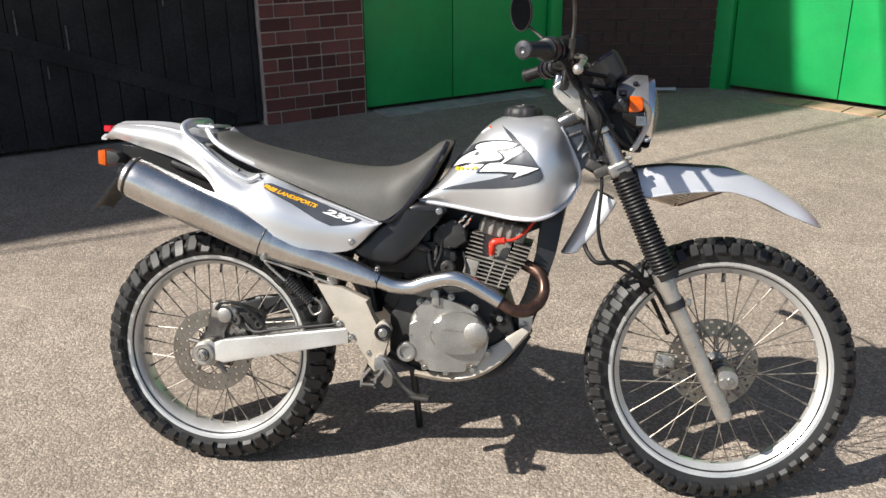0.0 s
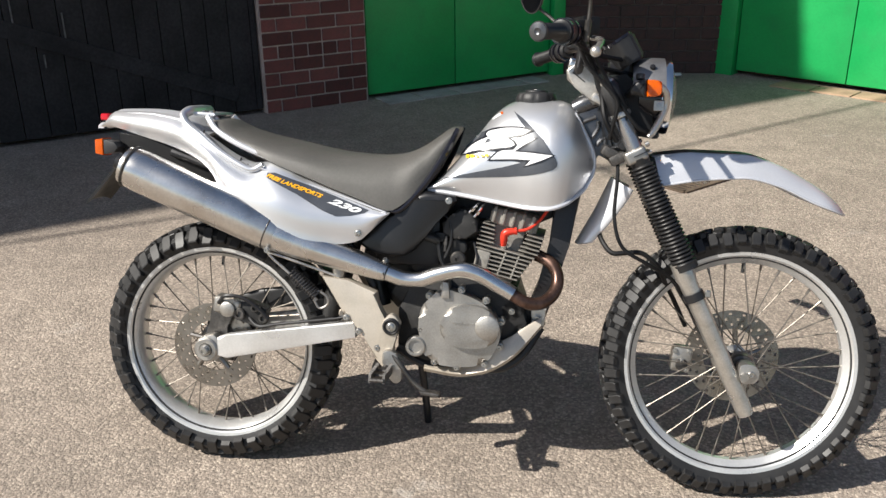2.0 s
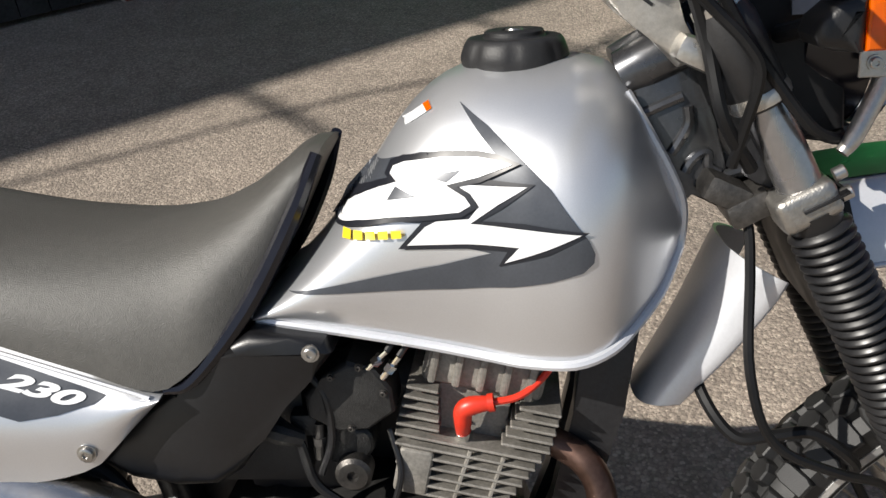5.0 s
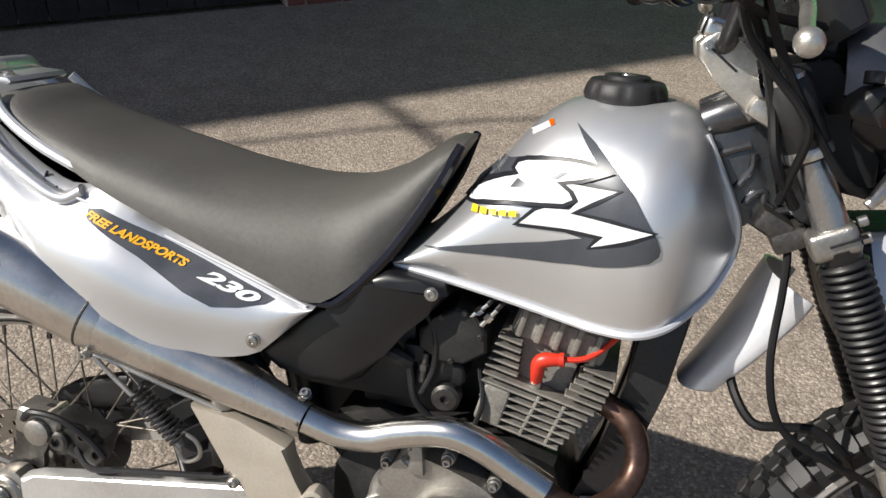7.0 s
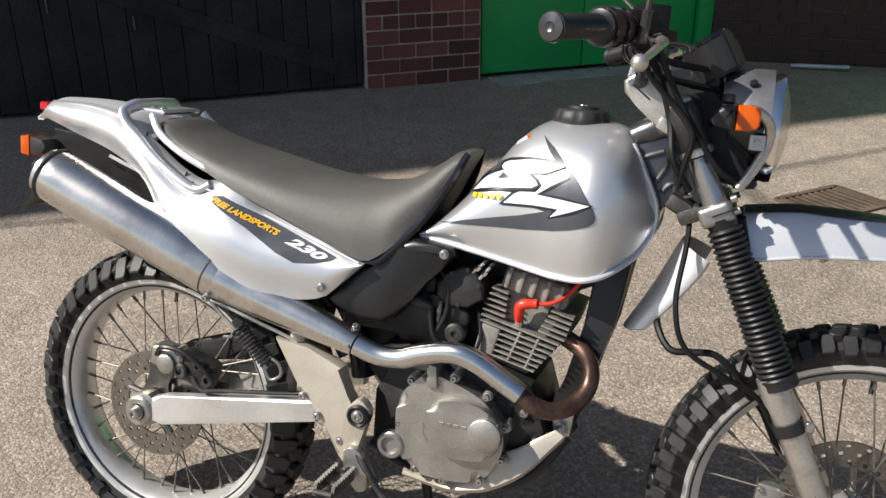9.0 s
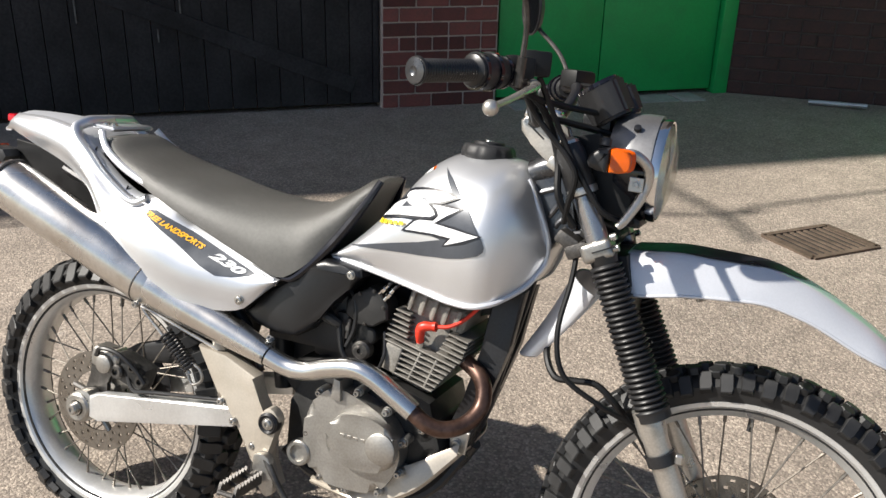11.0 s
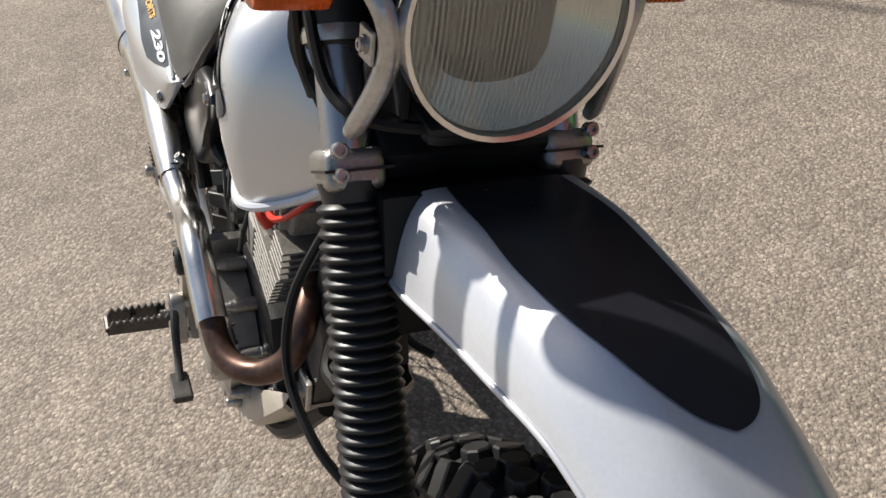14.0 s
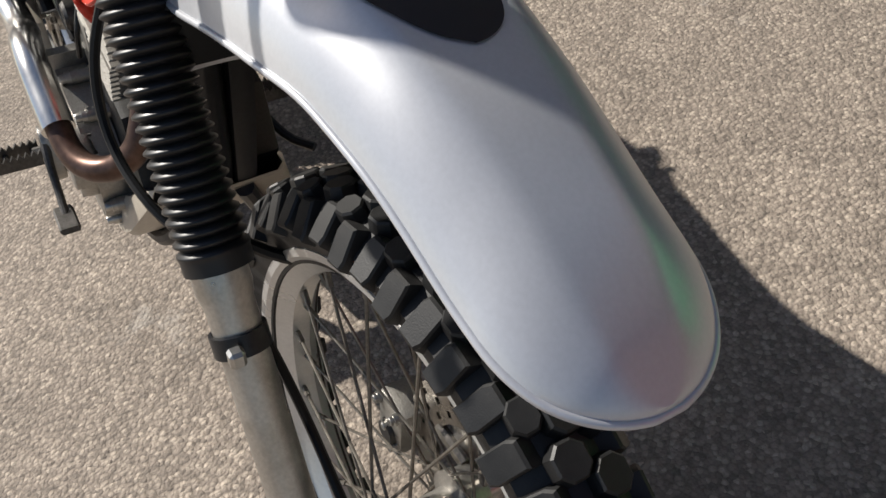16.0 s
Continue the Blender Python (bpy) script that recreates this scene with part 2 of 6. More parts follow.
def round_outline(points, n=5):
    """A closed smooth outline through (x, z) points."""
    p = [Vector((x, z, 0)) for x, z in points]
    out = []
    k = len(p)
    for i in range(k):
        a, b, c, d = p[i - 1], p[i], p[(i + 1) % k], p[(i + 2) % k]
        for s in range(n):
            u = s / n
            q = 0.5 * (2 * b + (c - a) * u + (2 * a - 5 * b + 4 * c - d) * u * u + (3 * b - a - 3 * c + d) * u**3)
            out.append((q.x, q.y))
    return out


# ---- yard: ground, walls, doors ----
def asphalt():
    m = bpy.data.materials.new("worn_asphalt")
    m.use_nodes = True
    nt = m.node_tree
    b = nt.nodes["Principled BSDF"]
    co = nt.nodes.new("ShaderNodeTexCoord")

    def tex(kind, scale, **kw):
        n = nt.nodes.new(kind)
        n.inputs["Scale"].default_value = scale
        for k, v in kw.items():
            n.inputs[k].default_value = v
        nt.links.new(co.outputs["Object"], n.inputs["Vector"])
        return n

    def span(src, a, z, lo, hi):
        r = nt.nodes.new("ShaderNodeMapRange")
        for i, v in enumerate((a, z, lo, hi)):
            r.inputs[i + 1].default_value = v
        nt.links.new(src, r.inputs[0])
        return r.outputs[0]

    def mix(a, c, fac, mode="MIX"):
        n = nt.nodes.new("ShaderNodeMix")
        n.data_type, n.blend_type = "RGBA", mode
        for key, v in (("A", a), ("B", c)):
            if isinstance(v, tuple):
                n.inputs[key].default_value = (*v, 1)
            else:
                nt.links.new(v, n.inputs[key])
        if isinstance(fac, float):
            n.inputs["Factor"].default_value = fac
        else:
            nt.links.new(fac, n.inputs["Factor"])
        return n.outputs["Result"]

    stones = tex("ShaderNodeTexVoronoi", 130.0)
    grit = tex("ShaderNodeTexNoise", 260.0, Detail=3.0)
    patch = tex("ShaderNodeTexNoise", 0.9, Detail=5.0)
    blot = tex("ShaderNodeTexNoise", 7.0, Detail=6.0)
    pick = nt.nodes.new("ShaderNodeSeparateColor")
    nt.links.new(stones.outputs["Color"], pick.inputs[0])
    ramp = nt.nodes.new("ShaderNodeValToRGB")
    els = ramp.color_ramp.elements
    els[0].position, els[0].color = 0.0, (0.112, 0.094, 0.078, 1)
    els[1].position, els[1].color = 1.0, (0.555, 0.47, 0.382, 1)
    for pos, col in ((0.35, (0.238, 0.198, 0.163, 1)), (0.75, (0.357, 0.30, 0.246, 1))):
        e = els.new(pos)
        e.color = col
    nt.links.new(pick.outputs[0], ramp.inputs[0])
    col = mix(ramp.outputs[0], (0.075, 0.062, 0.05), span(stones.outputs["Distance"], 0.45, 0.8, 0.0, 0.62))
    col = mix(col, (0.287, 0.24, 0.197), span(grit.outputs[0], 0.4, 0.7, 0.0, 0.5))
    col = mix(col, (0.275, 0.227, 0.187), 0.30)
    smear = tex("ShaderNodeTexNoise", 2.6, Detail=9.0, Roughness=0.75)
    col = mix(col, (0.47, 0.44, 0.40), span(smear.outputs[0], 0.61, 0.74, 0.0, 0.62))
    hs = nt.nodes.new("ShaderNodeHueSaturation")
    nt.links.new(col, hs.inputs["Color"])
    mul = nt.nodes.new("ShaderNodeMath")
    mul.operation = "MULTIPLY"
    nt.links.new(span(patch.outputs[0], 0.3, 0.7, 0.86, 1.16), mul.inputs[0])
    nt.links.new(span(blot.outputs[0], 0.3, 0.7, 0.88, 1.12), mul.inputs[1])
    nt.links.new(mul.outputs[0], hs.inputs["Value"])
    nt.links.new(hs.outputs[0], b.inputs["Base Color"])
    b.inputs["Roughness"].default_value = 0.85
    bp = nt.nodes.new("ShaderNodeBump")
    bp.inputs["Strength"].default_value, bp.inputs["Distance"].default_value = 0.7, 0.004
    h = nt.nodes.new("ShaderNodeMath")
    h.operation = "SUBTRACT"
    nt.links.new(grit.outputs[0], h.inputs[0]), nt.links.new(stones.outputs["Distance"], h.inputs[1])
    nt.links.new(h.outputs[0], bp.inputs["Height"])
    nt.links.new(bp.outputs[0], b.inputs["Normal"])
    return m


asphalt_mat = asphalt()
brick_mat = material("red_brick", (0.125, 0.041, 0.035), 0.85, 0.0, 0.22, 9, 140, 0.5, 260, stain=(0.05, 0.038, 0.036), stain_amount=0.5)
pale_brick = material("smeared_brick", (0.22, 0.13, 0.12), 0.85, 0.0, 0.25, 9, 140, 0.5, 260, stain=(0.30, 0.25, 0.24), stain_amount=0.5)
mortar_mat = material("mortar", (0.42, 0.35, 0.31), 0.9, 0.0, 0.2, 8, 120, 0.5, 300)
green_paint = material("green_paint", (0.009, 0.32, 0.08), 0.45, 0.0, 0.08, 3, 60, 0.12, 60, stain=(0.02, 0.22, 0.07), stain_amount=0.4)
black_timber = material("black_timber", (0.031, 0.030, 0.031), 0.85, 0.0, 0.3, 4, 60, 0.4, 80)
black_timber.node_tree.nodes["Principled BSDF"].inputs["Specular IOR Level"].default_value = 0.15
iron_mat = material("rusty_iron", (0.13, 0.095, 0.07), 0.7, 0.4, 0.3, 10, 120, 0.4, 300)
concrete_mat = material("pale_concrete", (0.30, 0.29, 0.27), 0.9, 0.0, 0.25, 6, 90, 0.5, 200)
zinc_mat = material("galvanised_steel", (0.45, 0.46, 0.47), 0.5, 0.7, 0.15)
edge_stone = material("weathered_stone", (0.36, 0.24, 0.16), 0.9, 0.0, 0.25, 6, 90, 0.5, 200)


def brick_material():
    """Brick whose tone changes from piece to piece."""
    nt = brick_mat.node_tree
    b = nt.nodes["Principled BSDF"]
    src = b.inputs["Base Color"].links[0].from_socket
    info = nt.nodes.new("ShaderNodeObjectInfo")
    r = nt.nodes.new("ShaderNodeMapRange")
    r.inputs[3].default_value, r.inputs[4].default_value = 0.6, 1.45
    nt.links.new(info.outputs["Random"], r.inputs[0])
    hs = nt.nodes.new("ShaderNodeHueSaturation")
    nt.links.new(r.outputs[0], hs.inputs["Value"])
    nt.links.new(src, hs.inputs["Color"])
    nt.links.new(hs.outputs[0], b.inputs["Base Color"])


brick_material()
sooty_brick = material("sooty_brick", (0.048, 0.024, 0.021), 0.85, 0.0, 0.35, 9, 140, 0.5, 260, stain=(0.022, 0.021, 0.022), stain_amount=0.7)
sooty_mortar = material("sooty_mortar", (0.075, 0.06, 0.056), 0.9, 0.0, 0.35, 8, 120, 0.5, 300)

W1, D1 = Vector((-0.60, 4.38, 0)), Vector((0.779, 0.627, 0)).normalized()   # long wall of the yard
N1 = Vector((D1.y, -D1.x, 0))                                           # towards the yard
W2, D2 = Vector((2.03, 5.63, 0)), Vector((0.816, -0.578, 0)).normalized()   # wall with the sunlit door
N2 = Vector((-0.578, -0.816, 0)).normalized()
H1, H0 = 8.7, 10.4                                                      # eaves fitted to the shadow edges; H0 for an added unseen taller part


def frame_of(origin, along, normal):
    """Pose whose x runs along a wall, y into it and z up."""
    m = Matrix.Identity(4)
    m.col[0][:3], m.col[1][:3], m.col[2][:3], m.col[3][:3] = along, -normal, (0, 0, 1), origin
    return m


M1, M2 = frame_of(W1, D1, N1), frame_of(W2, D2, N2)
C1 = W1 + D1 * 1.77
D3 = (W2 - C1)
LEN3 = D3.length
D3.normalize()
M3 = frame_of(C1, D3, Vector((D3.y, -D3.x, 0)))


def wall_box(bm, m, x0, x1, z0, z1, y0=0.0, y1=0.25, bevel=0.0):
    c, s = Vector(((x0 + x1) / 2, (y0 + y1) / 2, (z0 + z1) / 2)), (x1 - x0, y1 - y0, z1 - z0)
    t = bmesh.new()
    box(t, c, s, bevel=bevel)
    t.transform(m)
    me = bpy.data.meshes.new("tmp")
    t.to_mesh(me)
    t.free()
    bm.from_mesh(me)
    bpy.data.meshes.remove(me)
    return bm


bm = bmesh.new()
bmesh.ops.create_grid(bm, x_segments=1, y_segments=1, size=90)
structure("ground", bm, asphalt_mat, "worn pale asphalt yard with exposed stone chippings", 0)

bm = bmesh.new()
wall_box(bm, M1, -0.80, -0.02, 0.0, H1, 0.012, 0.3)
wall_box(bm, M1, -8.4, -0.80, 2.6, H1, 0.012, 0.3)
# unseen taller stretch, added to carry the shadow further across the yard
wall_box(bm, M1, -17.0, -8.4, 0.0, H0, 0.012, 0.3)
wall_box(bm, M1, -0.02, 1.78, 2.5, H1, 0.012, 0.3)
wall_box(bm, M1, -8.4, -0.80, 0.0, 2.6, 0.2, 0.3)
wall_box(bm, M1, -0.02, 1.78, 0.0, 2.5, 0.2, 0.3)
wall_north = structure("wall_north", bm, mortar_mat, "dark red brick garage wall with pale mortar joints")
bm = bmesh.new()
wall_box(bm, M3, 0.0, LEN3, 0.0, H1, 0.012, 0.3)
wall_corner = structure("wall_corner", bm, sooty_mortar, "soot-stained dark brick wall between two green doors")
bm = bmesh.new()
wall_box(bm, M2, 0.0, 2.2, 2.5, 4.0, 0.012, 0.3)
wall_box(bm, M2, 2.2, 7.0, 0.0, 4.0, 0.012, 0.3)
wall_box(bm, M2, 0.0, 2.2, 0.0, 2.5, 0.2, 0.3)
structure("wall_east", bm, brick_mat, "brick wall above a wide green garage door")


def green_leaf(m, x0, x1, z0, z1, parent, y=0.05):
    bm = bmesh.new()
    wall_box(bm, m, x0, x1, z0, z1, y, y + 0.045, 0.004)
    return part("door_leaf", bm, green_paint, parent)


def rooted(name, label, category="", kind=""):
    return tagged(new(name), label, category, "", kind)


door_1 = rooted("door_1", "closed green painted timber garage door in shade", kind="structure")
green_leaf(M1, 0.005, 0.752, 0.03, 2.5, door_1)
green_leaf(M1, 0.760, 1.65, 0.03, 2.5, door_1)
bm = bmesh.new()
wall_box(bm, M1, 1.66, 1.77, 0.0, 2.5, 0.0, 0.12, 0.006)
part("door_frame", bm, green_paint, door_1)
door_2 = rooted("door_2", "closed bright green timber garage door in sun and shadow", kind="structure")
for a, c in ((0.14, 1.026), (1.034, 2.1)):
    green_leaf(M2, a, c, 0.04, 2.5, door_2)
bm = bmesh.new()
wall_box(bm, M2, -0.02, 0.13, 0.0, 2.5, -0.004, 0.12, 0.006)
part("door_frame", bm, green_paint, door_2)
door_3 = rooted("door_3", "black tarred timber shed doors with upright boards", kind="structure")
x = -7.6
while x < -0.83:
    bm = bmesh.new()
    wall_box(bm, M1, x, min(x + 0.145, -0.81), 0.03, 2.6, 0.06 + random.uniform(0, 0.006), 0.10, 0.003)
    part("board", bm, black_timber, door_3)
    x += 0.15

bm = bmesh.new()
foot, top = M1 @ Vector((-0.98, 0.063, 0.15)), M1 @ Vector((-2.66, 0.063, 0.83))
side_up = (top - foot).normalized().cross(N1).normalized() * 0.05
loft(bm, [[foot - side_up, foot + side_up, top + side_up, top - side_up], [q + N1 * 0.012 for q in (foot - side_up, foot + side_up, top + side_up, top - side_up)]])
part("brace", bm, black_timber, door_3)
worn_mat = material("worn_timber", (0.11, 0.105, 0.10), 0.9, 0.0, 0.4, 30, 200)
for x, z0, z1 in ((-2.31, 0.73, 0.89), (-2.03, 0.61, 0.78), (-2.17, 0.46, 0.54), (-2.62, 0.58, 0.80), (-1.42, 0.86, 0.98)):
    bm = bmesh.new()
    wall_box(bm, M1, x, x + 0.009, z0, z1, 0.052, 0.07)
    part("bare_strip", bm, worn_mat, door_3)


# ---- motorcycle ----
LEAN_DEG = 13.0
bike = tagged(new("motorcycle"), "silver dual-sport motorcycle leaning on its side stand, road-legal trail tyres", "motorcycle")
bike.matrix_world = pose(0, 0, 0, -LEAN_DEG, 0, 0)


# steering assembly: turned slightly to the left
STEER_UP = Vector((-0.440, 0, 0.898)).normalized()
PIVOT = Vector((1.0, 0, 0.95))
FRONT = Matrix.Translation((-0.006, 0.005, -0.002)) @ Matrix.Translation(PIVOT) @ Matrix.Rotation(radians(0.8), 4, STEER_UP) @ Matrix.Translation(-PIVOT)


def fpart(name, bm, mat, parent, label="", smooth=35):
    """A part of the steering assembly."""
    ob = part(name, bm, mat, parent, label, smooth)
    if parent == bike:
        ob.matrix_basis = FRONT
    return ob


# wheels
def wheel(name, cx, cz, rim_r, tyre_r, width, blocks, disc_y, disc_r, hub_r, rim_wide, label):
    c = (cx, 0, cz)
    bm = bmesh.new()
    lathe(bm, [(-0.062, 0.012), (-0.062, 0.030), (-0.046, 0.034), (-0.040, hub_r), (-0.034, hub_r), (-0.030, hub_r * 0.62), (0.030, hub_r * 0.62),
               (0.034, hub_r), (0.040, hub_r), (0.046, 0.034), (0.062, 0.030), (0.062, 0.012)], c, seg=40)
    w = part(name, bm, cast_alloy, bike, label)
    hw = width / 2
    base = tyre_r - 0.0115
    bm = bmesh.new()
    side = rim_r - 0.004
    prof = [(-hw * rim_wide, side - 0.012), (-hw * (rim_wide + 0.06), side), (-hw * 0.98, side + (base - side) * 0.35), (-hw, side + (base - side) * 0.6),
            (-hw * 0.86, base - 0.016), (-hw * 0.55, base - 0.004), (0, base), (hw * 0.55, base - 0.004), (hw * 0.86, base - 0.016),
            (hw, side + (base - side) * 0.6), (hw * 0.98, side + (base - side) * 0.35), (hw * (rim_wide + 0.06), side), (hw * rim_wide, side - 0.012)]
    lathe(bm, prof, c, seg=96, closed=True)
    part("tyre", bm, rubber, w, "knobbly black trail tyre")
    rw = hw * rim_wide
    bm = bmesh.new()
    lathe(bm, [(-rw - 0.006, rim_r), (-rw, rim_r + 0.002), (-rw + 0.004, rim_r - 0.006), (-rw + 0.010, rim_r - 0.010), (-rw + 0.016, rim_r - 0.014),
               (-0.010, rim_r - 0.018), (0.010, rim_r - 0.018), (rw - 0.016, rim_r - 0.014), (rw - 0.010, rim_r - 0.010), (rw - 0.004, rim_r - 0.006),
               (rw, rim_r + 0.002), (rw + 0.006, rim_r), (rw + 0.005, rim_r - 0.008), (rw - 0.002, rim_r - 0.015), (rw - 0.010, rim_r - 0.024),
               (0.010, rim_r - 0.030), (-0.010, rim_r - 0.030), (-rw + 0.010, rim_r - 0.024), (-rw + 0.002, rim_r - 0.015), (-rw - 0.005, rim_r - 0.008)],
          c, seg=96, closed=True)
    part("rim", bm, rim_alloy, w, "bright alloy rim")
    # spokes: crossed pairs from both hub flanges
    for k in range(36):
        flange = -0.037 if k % 2 else 0.037
        a_rim = 2 * math.pi * k / 36
        lean = (1 if (k // 2) % 2 else -1) * 0.95
        a_hub = a_rim + lean
        p = Vector((cx + hub_r * 0.93 * math.cos(a_hub), flange, cz + hub_r * 0.93 * math.sin(a_hub)))
        q = Vector((cx + (rim_r - 0.030) * math.cos(a_rim), flange * 0.12, cz + (rim_r - 0.030) * math.sin(a_rim)))
        bm = bmesh.new()
        rod(bm, p, q, 0.0017, 6)
        rod(bm, q + (p - q).normalized() * 0.016, q - (p - q).normalized() * 0.004, 0.0032, 6)
        part("spoke", bm, spoke_steel, w)
    # brake disc with staggered vent holes
    bm = bmesh.new()
    inner = disc_r * 0.60
    seg = 160
    radii = [inner, disc_r * 0.66, disc_r * 0.72, disc_r * 0.78, disc_r * 0.84, disc_r * 0.90, disc_r * 0.95, disc_r]
    for y in (disc_y - 0.002, disc_y + 0.002):
        grid = [[bm.verts.new((cx + r * math.cos(2 * math.pi * s / seg), y, cz + r * math.sin(2 * math.pi * s / seg))) for s in range(seg)] for r in radii]
        for i in range(7):
            for s in range(seg):
                if (i == 1 and s % 8 in (0, 1)) or (i == 3 and s % 8 in (4, 5)) or (i == 5 and s % 8 in (1, 2)):
                    continue
                t = (s + 1) % seg
                bm.faces.new((grid[i][s], grid[i][t], grid[i + 1][t], grid[i + 1][s]))
    for k in range(5):
        a = 2 * math.pi * k / 5
        rod(bm, (cx + 0.03 * math.cos(a), disc_y, cz + 0.03 * math.sin(a)), (cx + inner * 1.05 * math.cos(a + 0.25), disc_y, cz + inner * 1.05 * math.sin(a + 0.25)), 0.007, 8)
    part("brake_disc", bm, disc_steel, w, "drilled steel brake disc", 20)
    # valve
    bm = bmesh.new()
    rod(bm, (cx, 0, cz + rim_r - 0.024), (cx - 0.002, 0, cz + rim_r - 0.056), 0.0042, 8)
    part("valve_cap", bm, black_plastic, w)
    # tread blocks
    shapes = []
    for sx, sy, h in ((0.035, 0.027, 0.013), (0.033, 0.023, 0.013), (0.030, 0.038, 0.014)):
        bm = bmesh.new()
        sc = width / 0.085
        plan = ((0.5, 0.22), (0.24, 0.5), (-0.24, 0.5), (-0.5, 0.22), (-0.5, -0.22), (-0.24, -0.5), (0.24, -0.5), (0.5, -0.22)) if sy < 0.03 else (
            (0.5, 0.5), (-0.36, 0.5), (-0.5, 0.3), (-0.5, -0.5), (0.36, -0.5), (0.5, -0.3))
        loft(bm, [[(px * sx * blocks[1] * s, py * sy * sc * s, z) for px, py in plan] for s, z in ((1.06, -h / 2), (0.98, h * 0.36), (0.86, h / 2))])
        shapes.append(finish(bm, "tread_block", rubber, 25))
    n = blocks[0]
    for k in range(n):
        for lat, off, shape in ((-0.84, 0.0, 2), (0.84, 0.5, 2), (-0.26, 0.5, 0), (0.26, 0.0, 0)) if k % 2 else ((-0.92, 0.0, 2), (0.92, 0.5, 2), (0.0, 0.25, 0), (0.52, 0.0, 1), (-0.52, 0.5, 1)):
            a = 2 * math.pi * (k + off) / n
            y = lat * hw
            r = tyre_r - 0.0065 - 0.030 * abs(lat) ** 2.6 * (width / 0.1) - (0.003 if shape == 2 else 0.0)
            tilt = math.copysign(min(1.05, abs(lat) ** 2 * 1.25), lat)
            rad = Vector((math.cos(a), 0, math.sin(a)))
            tan = Vector((-math.sin(a), 0, math.cos(a)))
            nrm = (rad * math.cos(tilt) + Vector((0, 1, 0)) * math.sin(tilt)).normalized()
            b2 = nrm.cross(tan)
            m = Matrix.Identity(4)
            m.col[0][:3], m.col[1][:3], m.col[2][:3] = tan, b2, nrm
            m.col[3][:3] = Vector((cx, y, cz)) + rad * r
            ob = new("tread_block", shapes[shape])
            ob.parent = w
            ob.matrix_basis = m
    return w


rear_wheel = wheel("rear_wheel", 0.0, 0.328, 0.262, 0.328, 0.112, (46, 0.92), -0.068, 0.114, 0.055, 0.74, "rear wheel with silver alloy rim and wire spokes")
front_wheel = wheel("front_wheel", 1.36, 0.346, 0.285, 0.347, 0.080, (58, 0.76), 0.062, 0.120, 0.036, 0.66, "front wheel with silver alloy rim and wire spokes")
front_wheel.matrix_basis = Matrix.Translation((1.3575, 0.015, 0.348)) @ Matrix.Rotation(radians(4.0), 4, STEER_UP) @ Matrix.Translation((-1.36, 0, -0.346))

# tank
TANK_TOP = [(0.572, 0.776), (0.61, 0.812), (0.644, 0.850), (0.686, 0.903), (0.714, 0.941), (0.742, 0.969), (0.771, 0.986), (0.80, 0.993), (0.87, 0.994),
            (0.905, 0.987), (0.93, 0.968), (0.95, 0.932), (0.968, 0.888), (0.98, 0.85)]
TANK_LOW = [(0.572, 0.768), (0.658, 0.758), (0.744, 0.745), (0.83, 0.735), (0.872, 0.736), (0.905, 0.745), (0.93, 0.760), (0.953, 0.780), (0.97, 0.812), (0.98, 0.842)]
TANK_WIDE = [(0.572, 0.102), (0.65, 0.113), (0.72, 0.12), (0.79, 0.132), (0.84, 0.148), (0.875, 0.153), (0.90, 0.145), (0.92, 0.128), (0.94, 0.104), (0.96, 0.080), (0.972, 0.064), (0.98, 0.052)]


def tank_half(x, f):
    w = lerp_table(TANK_WIDE, x)
    if f < 0.4:
        return w * (0.88 + 0.12 * math.sin(f / 0.4 * math.pi / 2))
    g = (f - 0.4) / 0.6
    return w * (max(0.0, 1 - g**2.4)) ** 0.52


def tank_side(x, z):
    """Half width of the tank at a point of its side."""
    lo, hi = lerp_table(TANK_LOW, x), lerp_table(TANK_TOP, x)
    return tank_half(x, min(0.995, max(0.0, (z - lo) / max(1e-4, hi - lo))))


bm = bmesh.new()
rings = []
fs = [0, 0.08, 0.16, 0.25, 0.33, 0.42, 0.5, 0.58, 0.66, 0.73, 0.8, 0.86, 0.91, 0.95, 0.98, 1.0]
xs = [0.572 + (0.98 - 0.572) * (0.5 - 0.5 * math.cos(math.pi * k / 40)) for k in range(41)]
for x in xs:
    lo, hi = lerp_table(TANK_LOW, x), lerp_table(TANK_TOP, x)
    right = [(x, -tank_half(x, f), lo + (hi - lo) * f) for f in fs]
    left = [(x, -p[1], p[2]) for p in right[::-1][1:]]
    rings.append(right + left)
loft(bm, rings)
tank = part("fuel_tank", bm, silver, bike, "silver metallic fuel tank with grey and white graphics", 60)
for side in (-1, 1):
    bm = bmesh.new()
    lip = [(x, side * (tank_half(x, 0) + 0.002), lerp_table(TANK_LOW, x)) for x in (0.574, 0.62, 0.68, 0.744, 0.80, 0.83, 0.872, 0.905, 0.93, 0.953, 0.966, 0.974)]
    lip += [(0.975, side * 0.056, 0.858), (0.962, side * 0.057, 0.892), (0.942, side * 0.056, 0.930), (0.924, side * 0.050, 0.962)]
    tube(bm, lip, 0.0048, 8, 4)
    part("tank_seam", bm, white_silver, tank)
